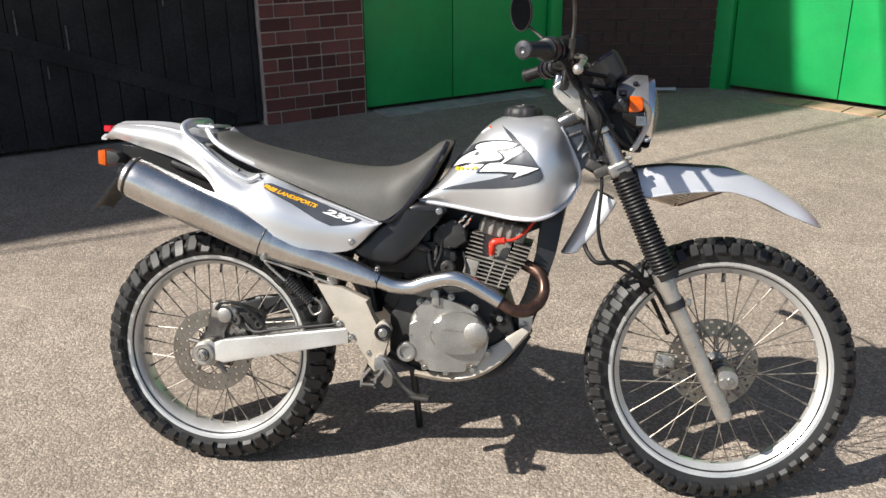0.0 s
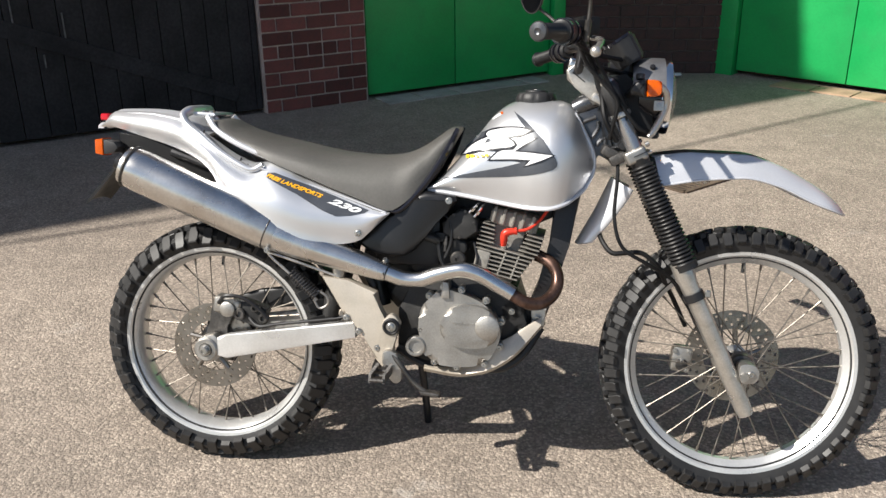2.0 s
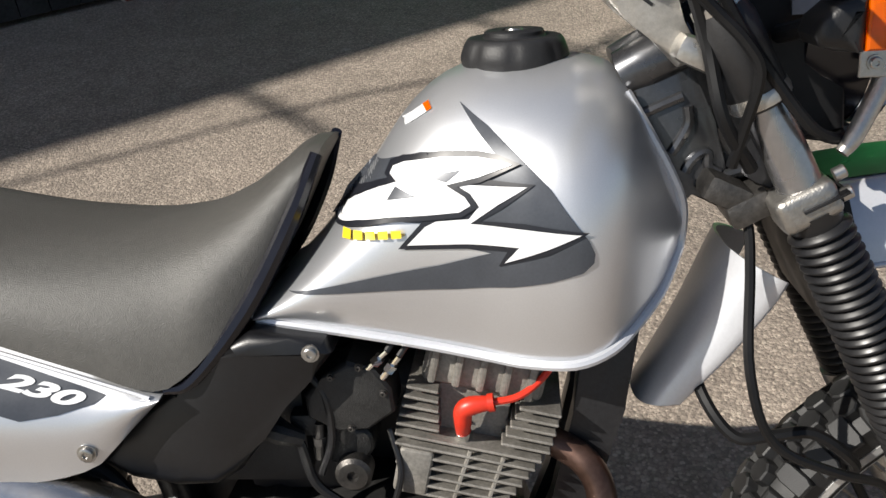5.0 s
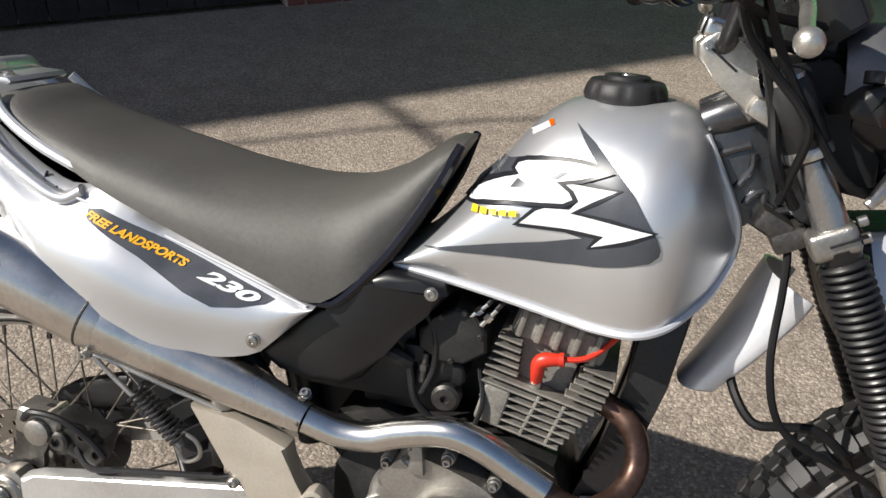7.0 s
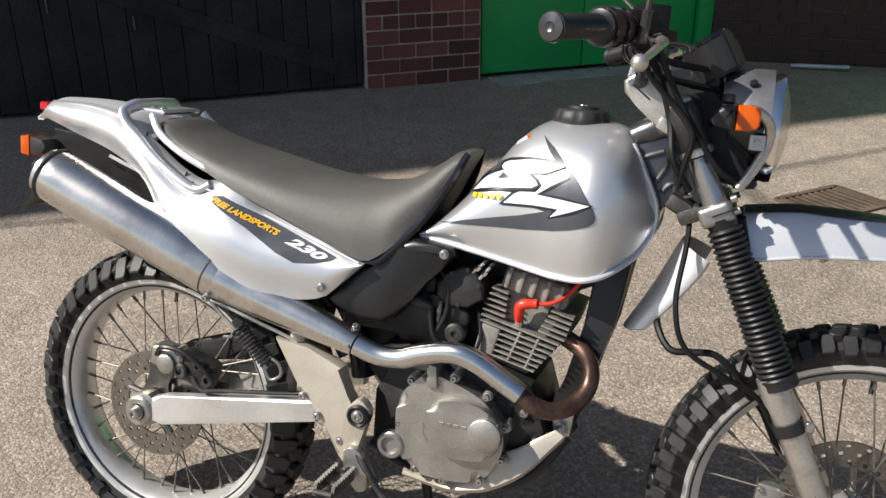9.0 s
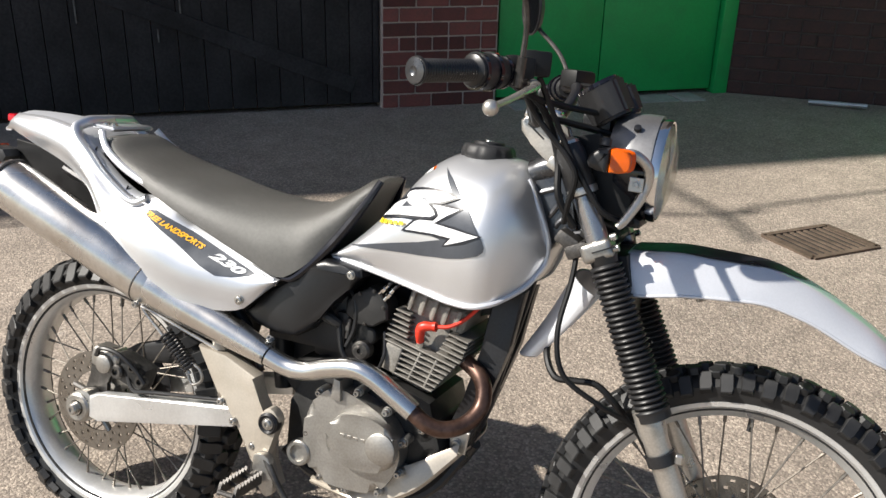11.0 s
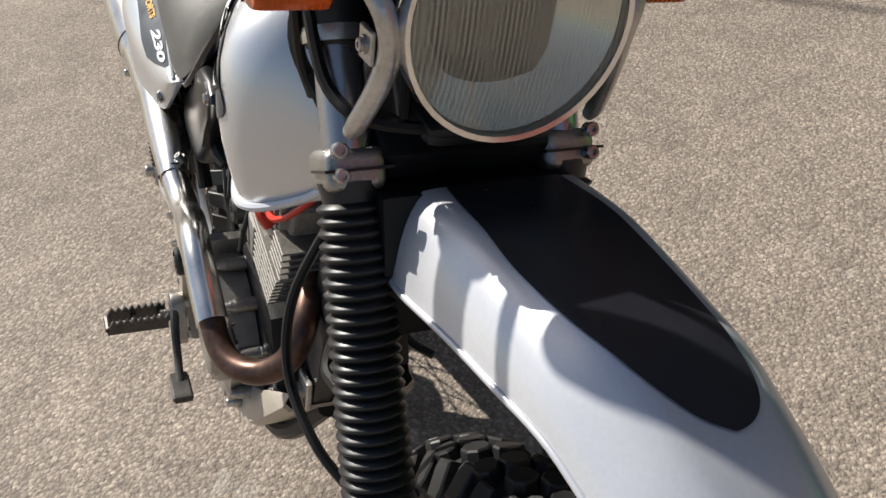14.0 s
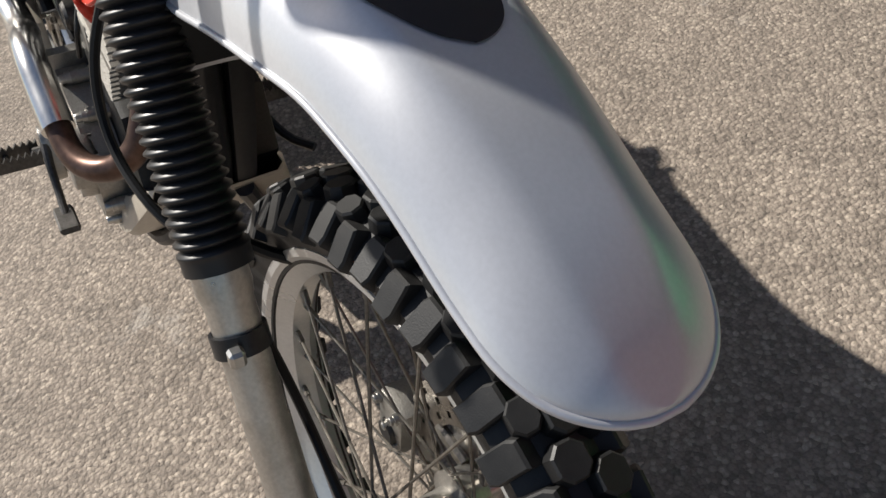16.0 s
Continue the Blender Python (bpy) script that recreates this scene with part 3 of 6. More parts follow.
def fuel_cap():
    """A low round cap whose skirt has broad flats between shallow finger dips."""
    c = Vector((0.826, 0, 0.988))
    bm = bmesh.new()
    n = 64
    rows = []
    for h, r, wave in ((-0.012, 0.046, 0.0), (0.000, 0.0505, 0.3), (0.004, 0.0515, 1.0), (0.009, 0.0510, 1.0), (0.017, 0.0480, 0.8), (0.0215, 0.0445, 0.3), (0.0225, 0.0420, 0.0),
                       (0.0222, 0.0300, 0.0), (0.0235, 0.0285, 0.0), (0.0270, 0.0280, 0.0), (0.0285, 0.0260, 0.0), (0.0285, 0.0120, 0.0), (0.0273, 0.0110, 0.0), (0.0273, 0.002, 0.0)):
        rows.append([c + Vector(((r - wave * 0.0030 * max(0.0, math.cos(8 * a)) ** 3) * math.cos(a), (r - wave * 0.0030 * max(0.0, math.cos(8 * a)) ** 3) * math.sin(a), h))
                     for a in (2 * math.pi * k / n for k in range(n))])
    loft(bm, rows)
    cap = part("fuel_cap", bm, black_plastic, tank, "round black fuel cap with a fluted skirt", 40)
    bm = bmesh.new()
    lathe(bm, [(0.0, 0.0), (0.0, 0.0085), (0.0022, 0.0075), (0.0022, 0.0)], c + Vector((0, 0, 0.0273)), (0, 0, 1), 16)
    part("cap_lock", bm, bolt_steel, cap)


fuel_cap()

# seat
SEAT_TOP = [(-0.005, 0.922), (0.02, 0.928), (0.075, 0.905), (0.138, 0.888), (0.217, 0.872), (0.341, 0.850), (0.433, 0.844), (0.494, 0.850), (0.549, 0.871), (0.589, 0.898), (0.627, 0.922), (0.640, 0.921)]
SEAT_LOW = [(-0.005, 0.912), (0.03, 0.893), (0.06, 0.876), (0.132, 0.848), (0.175, 0.829), (0.3, 0.783), (0.421, 0.738), (0.485, 0.716), (0.51, 0.728), (0.562, 0.782), (0.607, 0.856), (0.629, 0.895), (0.640, 0.912)]
SEAT_WIDE = [(-0.005, 0.070), (0.03, 0.090), (0.10, 0.105), (0.2, 0.122), (0.35, 0.128), (0.45, 0.128), (0.52, 0.118), (0.575, 0.092), (0.62, 0.062), (0.640, 0.048)]
bm = bmesh.new()
rings = []
for k in range(45):
    x = -0.005 + 0.645 * k / 44
    lo, hi, w = lerp_table(SEAT_LOW, x), lerp_table(SEAT_TOP, x), lerp_table(SEAT_WIDE, x)
    right = []
    for s in range(12):
        u = s / 11
        a = u * math.pi / 2
        yy = w * (math.cos(a) ** 0.62) * (1.0 + 0.10 * (1 - u))
        zz = lo + (hi - lo) * (math.sin(a) ** 0.80)
        right.append((x, -yy, zz))
    rings.append(right + [(x, -p[1], p[2]) for p in right[::-1][1:]])
loft(bm, rings)
seat = part("seat", bm, seat_vinyl, bike, "dark grey vinyl bench seat", 60)
for side in (-1, 1):
    bm = bmesh.new()
    tube(bm, [(0.487, side * 0.132, 0.714), (0.515, side * 0.126, 0.722), (0.569, side * 0.108, 0.784), (0.612, side * 0.078, 0.858), (0.638, side * 0.050, 0.917)], [0.004, 0.007, 0.009, 0.009, 0.006], 8, 5)
    part("seat_welt", bm, black_gloss, seat)

# tail cowl and side covers
COWL_UP = [(-0.320, 0.903), (-0.268, 0.940), (-0.187, 0.942), (-0.075, 0.930), (-0.03, 0.905), (0.029, 0.872), (0.09, 0.838), (0.139, 0.822), (0.174, 0.826), (0.303, 0.775), (0.40, 0.742), (0.487, 0.712)]
COWL_LOW = [(-0.320, 0.897), (-0.288, 0.900), (-0.174, 0.876), (-0.065, 0.846), (0.005, 0.815), (0.035, 0.785), (0.059, 0.748), (0.12, 0.682), (0.213, 0.647), (0.304, 0.631), (0.365, 0.632), (0.41, 0.640), (0.45, 0.675), (0.487, 0.710)]
COWL_YU = [(-0.32, 0.022), (-0.268, 0.051), (-0.187, 0.062), (-0.05, 0.086), (0.1, 0.116), (0.25, 0.132), (0.487, 0.134)]
COWL_YL = [(-0.32, 0.027), (-0.25, 0.067), (-0.1, 0.097), (0.05, 0.148), (0.13, 0.178), (0.2, 0.188), (0.28, 0.181), (0.35, 0.165), (0.41, 0.152), (0.487, 0.137)]

COWL_DIP = [(-0.32, 0.0), (-0.15, 0.5), (0.0, 0.9), (0.2, 1.0), (0.33, 0.7), (0.44, 0.1), (0.487, 0.0)]


def cowl_y(x, z):
    lo, hi = lerp_table(COWL_LOW, x), lerp_table(COWL_UP, x)
    f = min(1, max(0, (z - lo) / max(1e-4, hi - lo)))
    return lerp_table(COWL_YL, x) * (1 - f) + lerp_table(COWL_YU, x) * f + 0.012 * math.sin(math.pi * f) + 0.0085 * lerp_table(COWL_DIP, x) * math.sin(2 * math.pi * (f - 0.32))


for side in (-1, 1):
    bm = bmesh.new()
    rows = []
    for k in range(49):
        x = -0.320 + 0.807 * k / 48
        lo, hi = lerp_table(COWL_LOW, x), lerp_table(COWL_UP, x)
        front = [(x, side * cowl_y(x, lo + (hi - lo) * s / 10), lo + (hi - lo) * s / 10) for s in range(11)]
        back = [(p[0], p[1] - side * 0.005, p[2]) for p in front[::-1]]
        rows.append(front + back)
    loft(bm, rows)
    cover = part("side_cover", bm, silver, bike, "silver side cover with model lettering", 50)
    if side < 0:
        cover_right = cover
bm = bmesh.new()
rows = []
for k in range(22):
    x = -0.335 + 0.335 * k / 21
    xx = max(x, -0.320)
    y, z = lerp_table(COWL_YU, xx) + 0.003, lerp_table(COWL_UP, xx) - 0.004
    top = [(x, -y + 2 * y * s / 10, z + 0.010 * math.sin(math.pi * s / 10)) for s in range(11)]
    rows.append(top + [(p[0], p[1] * 0.97, p[2] - 0.006) for p in top[::-1]])
loft(bm, rows)
part("tail_piece", bm, white_silver, bike, "pale silver tail fairing", 50)

# exhaust
bm = bmesh.new()
a, b = Vector((-0.190, -0.166, 0.813)), Vector((0.200, -0.138, 0.6486))
d = (b - a).normalized()
path = [a, a + d * 0.006, a + d * 0.03, a + d * 0.05, b - d * 0.03, b]
tube(bm, path, [0.034, 0.047, 0.0525, 0.0535, 0.0515, 0.047], 32, 1)
muffler = part("muffler", bm, steel_satin, bike, "brushed stainless muffler can")
bm = bmesh.new()
tube(bm, [b - d * 0.004, (0.28, -0.137, 0.622), (0.38, -0.143, 0.594), (0.484, -0.150, 0.564)], [0.047, 0.041, 0.033, 0.0215], 24, 5)
part("muffler_cone", bm, steel_satin, muffler)
bm = bmesh.new()
lathe(bm, [(0.0, 0.012), (0.0, 0.021), (-0.012, 0.021), (-0.012, 0.018), (0.02, 0.016), (0.02, 0.0)], a - d * 0.004, d, 20)
part("muffler_outlet", bm, black_steel, muffler)
bm = bmesh.new()
tube(bm, [(0.484, -0.150, 0.564), (0.526, -0.147, 0.551), (0.569, -0.147, 0.552), (0.612, -0.149, 0.568), (0.669, -0.154, 0.582), (0.712, -0.156, 0.574), (0.756, -0.156, 0.551), (0.795, -0.155, 0.529)], 0.0195, 18, 6)
part("heat_shield", bm, polished_steel, bike, "bright polished exhaust heat shield pipe")
bm = bmesh.new()
tube(bm, [(0.785, -0.155, 0.534), (0.82, -0.152, 0.512), (0.850, -0.140, 0.504), (0.879, -0.116, 0.512), (0.898, -0.092, 0.537), (0.898, -0.076, 0.568), (0.880, -0.063, 0.594), (0.838, -0.045, 0.612)], 0.0155, 16, 6)
part("header_pipe", bm, header_brown, bike, "heat-browned steel header pipe")

# black panel behind the side cover
for side in (-1, 1):
    bm = bmesh.new()
    slab(bm, [(0.440, 0.668), (0.487, 0.714), (0.524, 0.728), (0.552, 0.756), (0.572, 0.766), (0.610, 0.760), (0.643, 0.757), (0.650, 0.744), (0.628, 0.718),
              (0.600, 0.690), (0.575, 0.655), (0.545, 0.617), (0.520, 0.602), (0.480, 0.600), (0.433, 0.610), (0.400, 0.632)], side * 0.070, side * 0.124, 0.014, 5)
    part("inner_panel", bm, panel_black, bike, "matt black plastic panel below the seat")

# engine
def case_point(x, z):
    return (0.663 + (x - 0.655) * 0.97, 0.424 + (z - 0.430) * 0.99)


def case_round(points, n):
    return round_outline([case_point(x, z) for x, z in points], n)


bm = bmesh.new()
slab(bm, [(0.50, 0.36), (0.56, 0.305), (0.74, 0.310), (0.80, 0.36), (0.83, 0.44), (0.80, 0.525), (0.72, 0.55), (0.62, 0.555), (0.53, 0.52), (0.50, 0.46)], -0.088, 0.095, 0.012, 2)
engine = part("engine", bm, engine_black, bike, "air-cooled single-cylinder engine with grey cases")
bm = bmesh.new()
slab(bm, case_round([(0.552, 0.470), (0.578, 0.508), (0.610, 0.532), (0.654, 0.526), (0.715, 0.502), (0.752, 0.462), (0.762, 0.425), (0.748, 0.380), (0.715, 0.345), (0.645, 0.335), (0.585, 0.345), (0.556, 0.390)], 5), -0.09, -0.130, 0.018, 5)
cover = part("clutch_cover", bm, cast_alloy, engine, "grey cast clutch cover")
bm = bmesh.new()
slab(bm, case_round([(0.608, 0.441), (0.632, 0.486), (0.690, 0.500), (0.742, 0.482), (0.760, 0.444), (0.741, 0.402), (0.672, 0.390), (0.622, 0.408)], 5), -0.118, -0.150, 0.012, 4)
part("cover_boss", bm, cast_alloy, engine)
bm = bmesh.new()
lathe(bm, [(0.0, 0.0), (-0.0, 0.030), (-0.005, 0.030), (-0.007, 0.027), (-0.007, 0.0)], (0.736, -0.149, 0.440), seg=32)
part("cover_disc", bm, cast_alloy, engine)
bm = bmesh.new()
lathe(bm, [(0.0, 0.026), (-0.016, 0.026), (-0.019, 0.023), (-0.019, 0.017), (-0.012, 0.016), (-0.012, 0.0)], (0.555, -0.116, 0.377), seg=28)
part("oil_cap", bm, cast_alloy, engine)
CYL = Vector((0.233, 0, 0.972)).normalized()
CYX = Vector((0.972, 0, -0.233)).normalized()
c0 = Vector((0.746, 0, 0.560))
m = Matrix.Identity(3)
m.col[0], m.col[1], m.col[2] = CYX, (0, 1, 0), CYL
bm = bmesh.new()
box(bm, c0 + CYL * 0.06, (0.085, 0.12, 0.16), m, 0.008)
part("cylinder", bm, fin_metal, engine, "finned alloy cylinder")
PITCH = 0.0106


def fin(k, off, length, deep=0.180):
    """One cooling fin with rounded ends."""
    bm = bmesh.new()
    box(bm, c0 + CYL * (0.002 + PITCH * k) + CYX * off, (length, deep, 0.0032), m, 0.0012, 1)
    return part("cooling_fin", bm, fin_metal, engine)


for k in range(7):
    fin(k, 0.0012 * k, 0.112 + 0.0062 * k)
for k in range(7, 12):
    fin(k, -0.053 - 0.0006 * (k - 7) + 0.007, 0.044 - 0.003 * (k - 7), 0.176)
    fin(k, 0.056 + 0.0015 * (k - 7) + 0.007, 0.050 - 0.002 * (k - 7), 0.176)
for off in (0.004, 0.038):
    bm = bmesh.new()
    rod(bm, c0 + CYX * off + Vector((0, -0.087, 0)), c0 + CYL * 0.062 + CYX * (off + 0.006) + Vector((0, -0.087, 0)), 0.0024, 6)
    part("fin_web", bm, fin_metal, engine)
bm = bmesh.new()
box(bm, c0 + CYL * 0.026 + CYX * -0.042 + Vector((0, -0.030, 0)), (0.036, 0.122, 0.052), m, 0.006, 3)
part("chain_tunnel", bm, fin_metal, engine)
bm = bmesh.new()
box(bm, c0 + CYL * 0.142 + CYX * 0.008, (0.122, 0.150, 0.042), m, 0.010, 3)
head = part("cylinder_head", bm, fin_metal, engine, "grey cast cylinder head")
for k in range(5):
    bm = bmesh.new()
    box(bm, c0 + CYL * 0.146 + CYX * (-0.042 + 0.024 * k), (0.008, 0.168, 0.040), m, 0.003, 2)
    part("head_rib", bm, fin_metal, engine)

# swingarm, frame
for side in (-1, 1):
    bm = bmesh.new()
    slab(bm, [(0.030, 0.318), (0.055, 0.312), (0.40, 0.388), (0.40, 0.432), (0.055, 0.374), (0.030, 0.366)], side * 0.098, side * 0.128, 0.006, 2)
    part("swingarm", bm, rim_alloy, bike, "white-silver aluminium swingarm")
    bm = bmesh.new()
    slab(bm, [(0.316, 0.548), (0.384, 0.541), (0.455, 0.512), (0.462, 0.462), (0.500, 0.425), (0.492, 0.380), (0.493, 0.345), (0.524, 0.301), (0.505, 0.285), (0.455, 0.342), (0.431, 0.402), (0.370, 0.458)], side * 0.112, side * 0.146, 0.007, 2)
    part("pivot_plate", bm, cream_alloy, bike, "cream painted cast frame plate")
bm = bmesh.new()
tube(bm, [(0.95, 0, 0.97), (0.933, 0, 0.80), (0.897, 0, 0.62), (0.853, 0, 0.45), (0.80, 0, 0.375)], 0.021, 14, 5)
part("down_tube", bm, black_steel, bike, "black steel frame down tube")
bm = bmesh.new()
tube(bm, [(0.93, 0, 0.93), (0.75, 0, 0.84), (0.55, 0, 0.74), (0.42, 0, 0.62), (0.44, 0, 0.45)], 0.024, 12, 5)
part("backbone", bm, black_steel, bike)
bm = bmesh.new()
prof = [(0.573, 0.303), (0.656, 0.295), (0.705, 0.302), (0.745, 0.315), (0.802, 0.354), (0.864, 0.426)]
rows = []
for x, _, z in spline([(x, 0, z) for x, z in prof], 4):
    w = lerp_table([(0.573, 0.108), (0.72, 0.114), (0.80, 0.108), (0.864, 0.085)], x)
    lift = lerp_table([(0.573, 0.014), (0.66, 0.020), (0.72, 0.034), (0.757, 0.064), (0.81, 0.056), (0.864, 0.026)], x)
    inner = [(x, -w * 0.95, z + lift), (x, -w * 1.02, z + 0.012), (x, -w * 0.93, z + 0.002), (x, 0, z), (x, w * 0.93, z + 0.002), (x, w * 1.02, z + 0.012), (x, w * 0.95, z + lift)]
    rows.append(inner + [(p[0], p[1] * 0.96, p[2] + 0.005) for p in inner[::-1]])
loft(bm, rows)
part("skid_plate", bm, cream_alloy, bike, "pale aluminium skid plate")

# forks
FORK_D = Vector((0.287, 0, -0.586)).normalized()
for side in (-1, 1):
    y = side * 0.095
    top = Vector((0.998, y, 1.035))
    bm = bmesh.new()
    rod(bm, top, top + FORK_D * 0.37, 0.0195, 18)
    leg = fpart("fork_tube", bm, fork_grey, bike, "grey painted upper fork tube")
    bm = bmesh.new()
    n = 27
    q0, q1 = Vector((1.083, y, 0.861)), Vector((1.202, y, 0.597))
    prof = [(0.0, 0.026)]
    length = (q1 - q0).length
    for k in range(n):
        h = 0.016 + (length - 0.028) * k / n
        st = (length - 0.028) / n
        r = 0.0285 + 0.003 * k / n
        prof += [(h, r - 0.0058), (h + st * 0.36, r - 0.0006), (h + st * 0.5, r), (h + st * 0.64, r - 0.0006)]
    prof += [(length - 0.012, 0.030), (length, 0.030)]
    lathe(bm, prof, q0, FORK_D, 24)
    fpart("fork_boot", bm, boot_rubber, bike, "ribbed black rubber fork boot", 60)
    bm = bmesh.new()
    e = Vector((1.374, y, 0.248))
    tube(bm, [q1 - FORK_D * 0.02, q1 + FORK_D * 0.02, q1 + FORK_D * 0.035, e - FORK_D * 0.02, e], [0.0240, 0.0250, 0.0218, 0.0210, 0.0190], 24, 1)
    fpart("fork_slider", bm, alloy, bike, "dull silver fork slider")
    bm = bmesh.new()
    mm = Matrix.Identity(3)
    mm.col[0], mm.col[1], mm.col[2] = (0.898, 0, 0.440), (0, 1, 0), -FORK_D
    box(bm, Vector((1.076, y, 0.868)), (0.054, 0.049, 0.034), mm, 0.010, 4)
    fpart("fork_clamp", bm, cast_alloy, bike, "cast alloy lower fork clamp")
    # yoke beside the alloy clamp; its dark colour carries the lamp's shade
    bm = bmesh.new()
    box(bm, Vector((1.036, y * 0.55, 0.858)), (0.042, 0.07, 0.026), mm, 0.008, 2)
    fpart("yoke_arm", bm, dark_steel, bike)
    bm = bmesh.new()
    box(bm, Vector((1.088, y, 0.874)), (0.040, 0.0555, 0.0022), mm)
    fpart("clamp_split", bm, black_steel, bike)
    bm = bmesh.new()
    tube(bm, [top + FORK_D * 0.0, top + FORK_D * 0.015, top + FORK_D * 0.085, top + FORK_D * 0.09], [0.022, 0.026, 0.026, 0.023], 16, 1)
    fpart("fork_cover", bm, black_plastic, bike, "black sleeve round the upper fork")
    bm = bmesh.new()
    lathe(bm, [(0.0, 0.0265), (0.006, 0.0275), (0.012, 0.0265)], top + FORK_D * 0.075, FORK_D, 20)
    fpart("cover_clip", bm, alloy, bike)
bm = bmesh.new()
rod(bm, (1.36, -0.118, 0.346), (1.36, 0.125, 0.346), 0.010, 12)
fpart("axle", bm, bolt_steel, bike)
bm = bmesh.new()
rod(bm, (0.0, -0.145, 0.334), (0.0, 0.145, 0.334), 0.010, 12)
part("axle", bm, bolt_steel, bike)

# added black panel that keeps the gap under the lamp dark
bm = bmesh.new()
box(bm, (1.066, 0, 0.886), (0.060, 0.150, 0.034), Euler((0, 0.46, 0)).to_matrix(), 0.008, 2)
fpart("lower_yoke", bm, black_steel, bike, "black panel added to darken the gap between the fork legs")

# front fender
FEN_TOP = [(1.118, 0.868), (1.22, 0.880), (1.332, 0.878), (1.402, 0.860), (1.503, 0.810), (1.565, 0.766), (1.591, 0.738)]
FEN_DROP = [(1.118, 0.068), (1.156, 0.072), (1.271, 0.061), (1.407, 0.050), (1.49, 0.045), (1.56, 0.025), (1.591, 0.004)]
FEN_W = [(1.118, 0.095), (1.15, 0.096), (1.27, 0.089), (1.36, 0.080), (1.45, 0.0735), (1.50, 0.0715), (1.53, 0.070)]


def fender_mid(x):
    """The fender's middle line, which follows the turned steering."""
    return 0.021 + 0.007 * min(1.0, max(0.0, (x - 1.33) / 0.2))


def fender_point(x, u):
    """A point of the fender's upper side; u runs from -1 to 1 across it."""
    z, dr, w = lerp_table(FEN_TOP, x), lerp_table(FEN_DROP, x), lerp_table(FEN_W, min(x, 1.515))
    if x > 1.515:
        w *= max(0.0004, 1 - ((x - 1.515) / 0.076) ** 2.1) ** 0.5
    b = min(1.0, (x - 1.118) / 0.36)
    flat = 0.56 - 0.26 * b
    return (x, fender_mid(x) + w * math.sin(u * 1.35) / math.sin(1.35), z - dr * ((0.12 + 0.13 * b) * u * u + (0.88 - 0.13 * b) * max(0.0, (abs(u) - flat) / (1 - flat)) ** (1.5 - 0.28 * b)))


bm = bmesh.new()
rows = []
for k in range(61):
    x = 1.118 + 0.473 * math.sin(k / 60 * math.pi / 2)
    prof = []
    for s in range(-14, 15):
        prof.append(fender_point(x, s / 14))
    rows.append(prof + [(p[0], fender_mid(x) + (p[1] - fender_mid(x)) * 0.96, p[2] - 0.004) for p in prof[::-1]])
loft(bm, rows)
fender = fpart("front_fender", bm, white_silver, bike, "pale silver high front mudguard with dark top patch", 50)
bm = bmesh.new()
rows = []
spine = spline([(1.026, 0, 0.805), (1.014, 0, 0.780), (0.985, 0, 0.715), (0.943, 0, 0.637)], 5)
skirt = spline([(1.074, 0, 0.785), (1.060, 0, 0.757), (1.025, 0, 0.705), (0.982, 0, 0.650)], 5)
for k, (p, q) in enumerate(zip(spine, skirt)):
    w = 0.076 - 0.020 * (k / 15) ** 1.5
    prof = []
    for s in range(-12, 13):
        u = s / 12
        f = abs(u) ** 2.4
        prof.append((p.x + (q.x - p.x) * f, w * math.sin(u * 1.45) / math.sin(1.45), p.z + (q.z - p.z) * f + 0.004 * (1 - f)))
    rows.append(prof + [(a[0] + 0.003, a[1] * 0.95, a[2] - 0.002) for a in prof[::-1]])
loft(bm, rows)
fpart("rear_splash_guard", bm, white_silver, fender, "", 70)

# headlight
HC, HD = Vector((1.136, 0.0, 1.006)), Vector((1.0, 0, -0.03)).normalized()
bm = bmesh.new()
lathe(bm, [(-0.080, 0.0), (-0.076, 0.040), (-0.058, 0.074), (-0.02, 0.085), (0.0, 0.087), (0.0, 0.085), (-0.02, 0.083), (-0.058, 0.072), (-0.074, 0.038), (-0.077, 0.0)], HC, HD, 40)
headlight = fpart("headlight", bm, black_gloss, bike, "round headlight with chrome ring and fluted glass")
bm = bmesh.new()
lathe(bm, [(-0.006, 0.0875), (0.010, 0.0898), (0.017, 0.088), (0.016, 0.084), (0.004, 0.084)], HC, HD, 48, True)
fpart("headlight_ring", bm, chrome, headlight)
bm = bmesh.new()
lathe(bm, [(0.035, 0.0), (0.034, 0.02), (0.030, 0.045), (0.022, 0.07), (0.014, 0.0845)], HC, HD, 48)
pane = fpart("headlight_glass", bm, lens_glass, headlight)
pane.visible_shadow = False
bm = bmesh.new()
dish = [(-0.050 + (0.083 * k / 14) ** 2 / 0.12, 0.083 * k / 14) for k in range(15)]
lathe(bm, dish + [(x - 0.0015, r + 0.0006) for x, r in dish[:0:-1]] + [(-0.052, 0.0)], HC, HD, 48)
fpart("reflector", bm, reflector_mat, headlight, "", 80)
bm = bmesh.new()
lathe(bm, [(-0.048, 0.008), (-0.032, 0.008), (-0.024, 0.006), (-0.021, 0.0)], HC, HD, 16)
fpart("bulb", bm, white_silver, headlight)

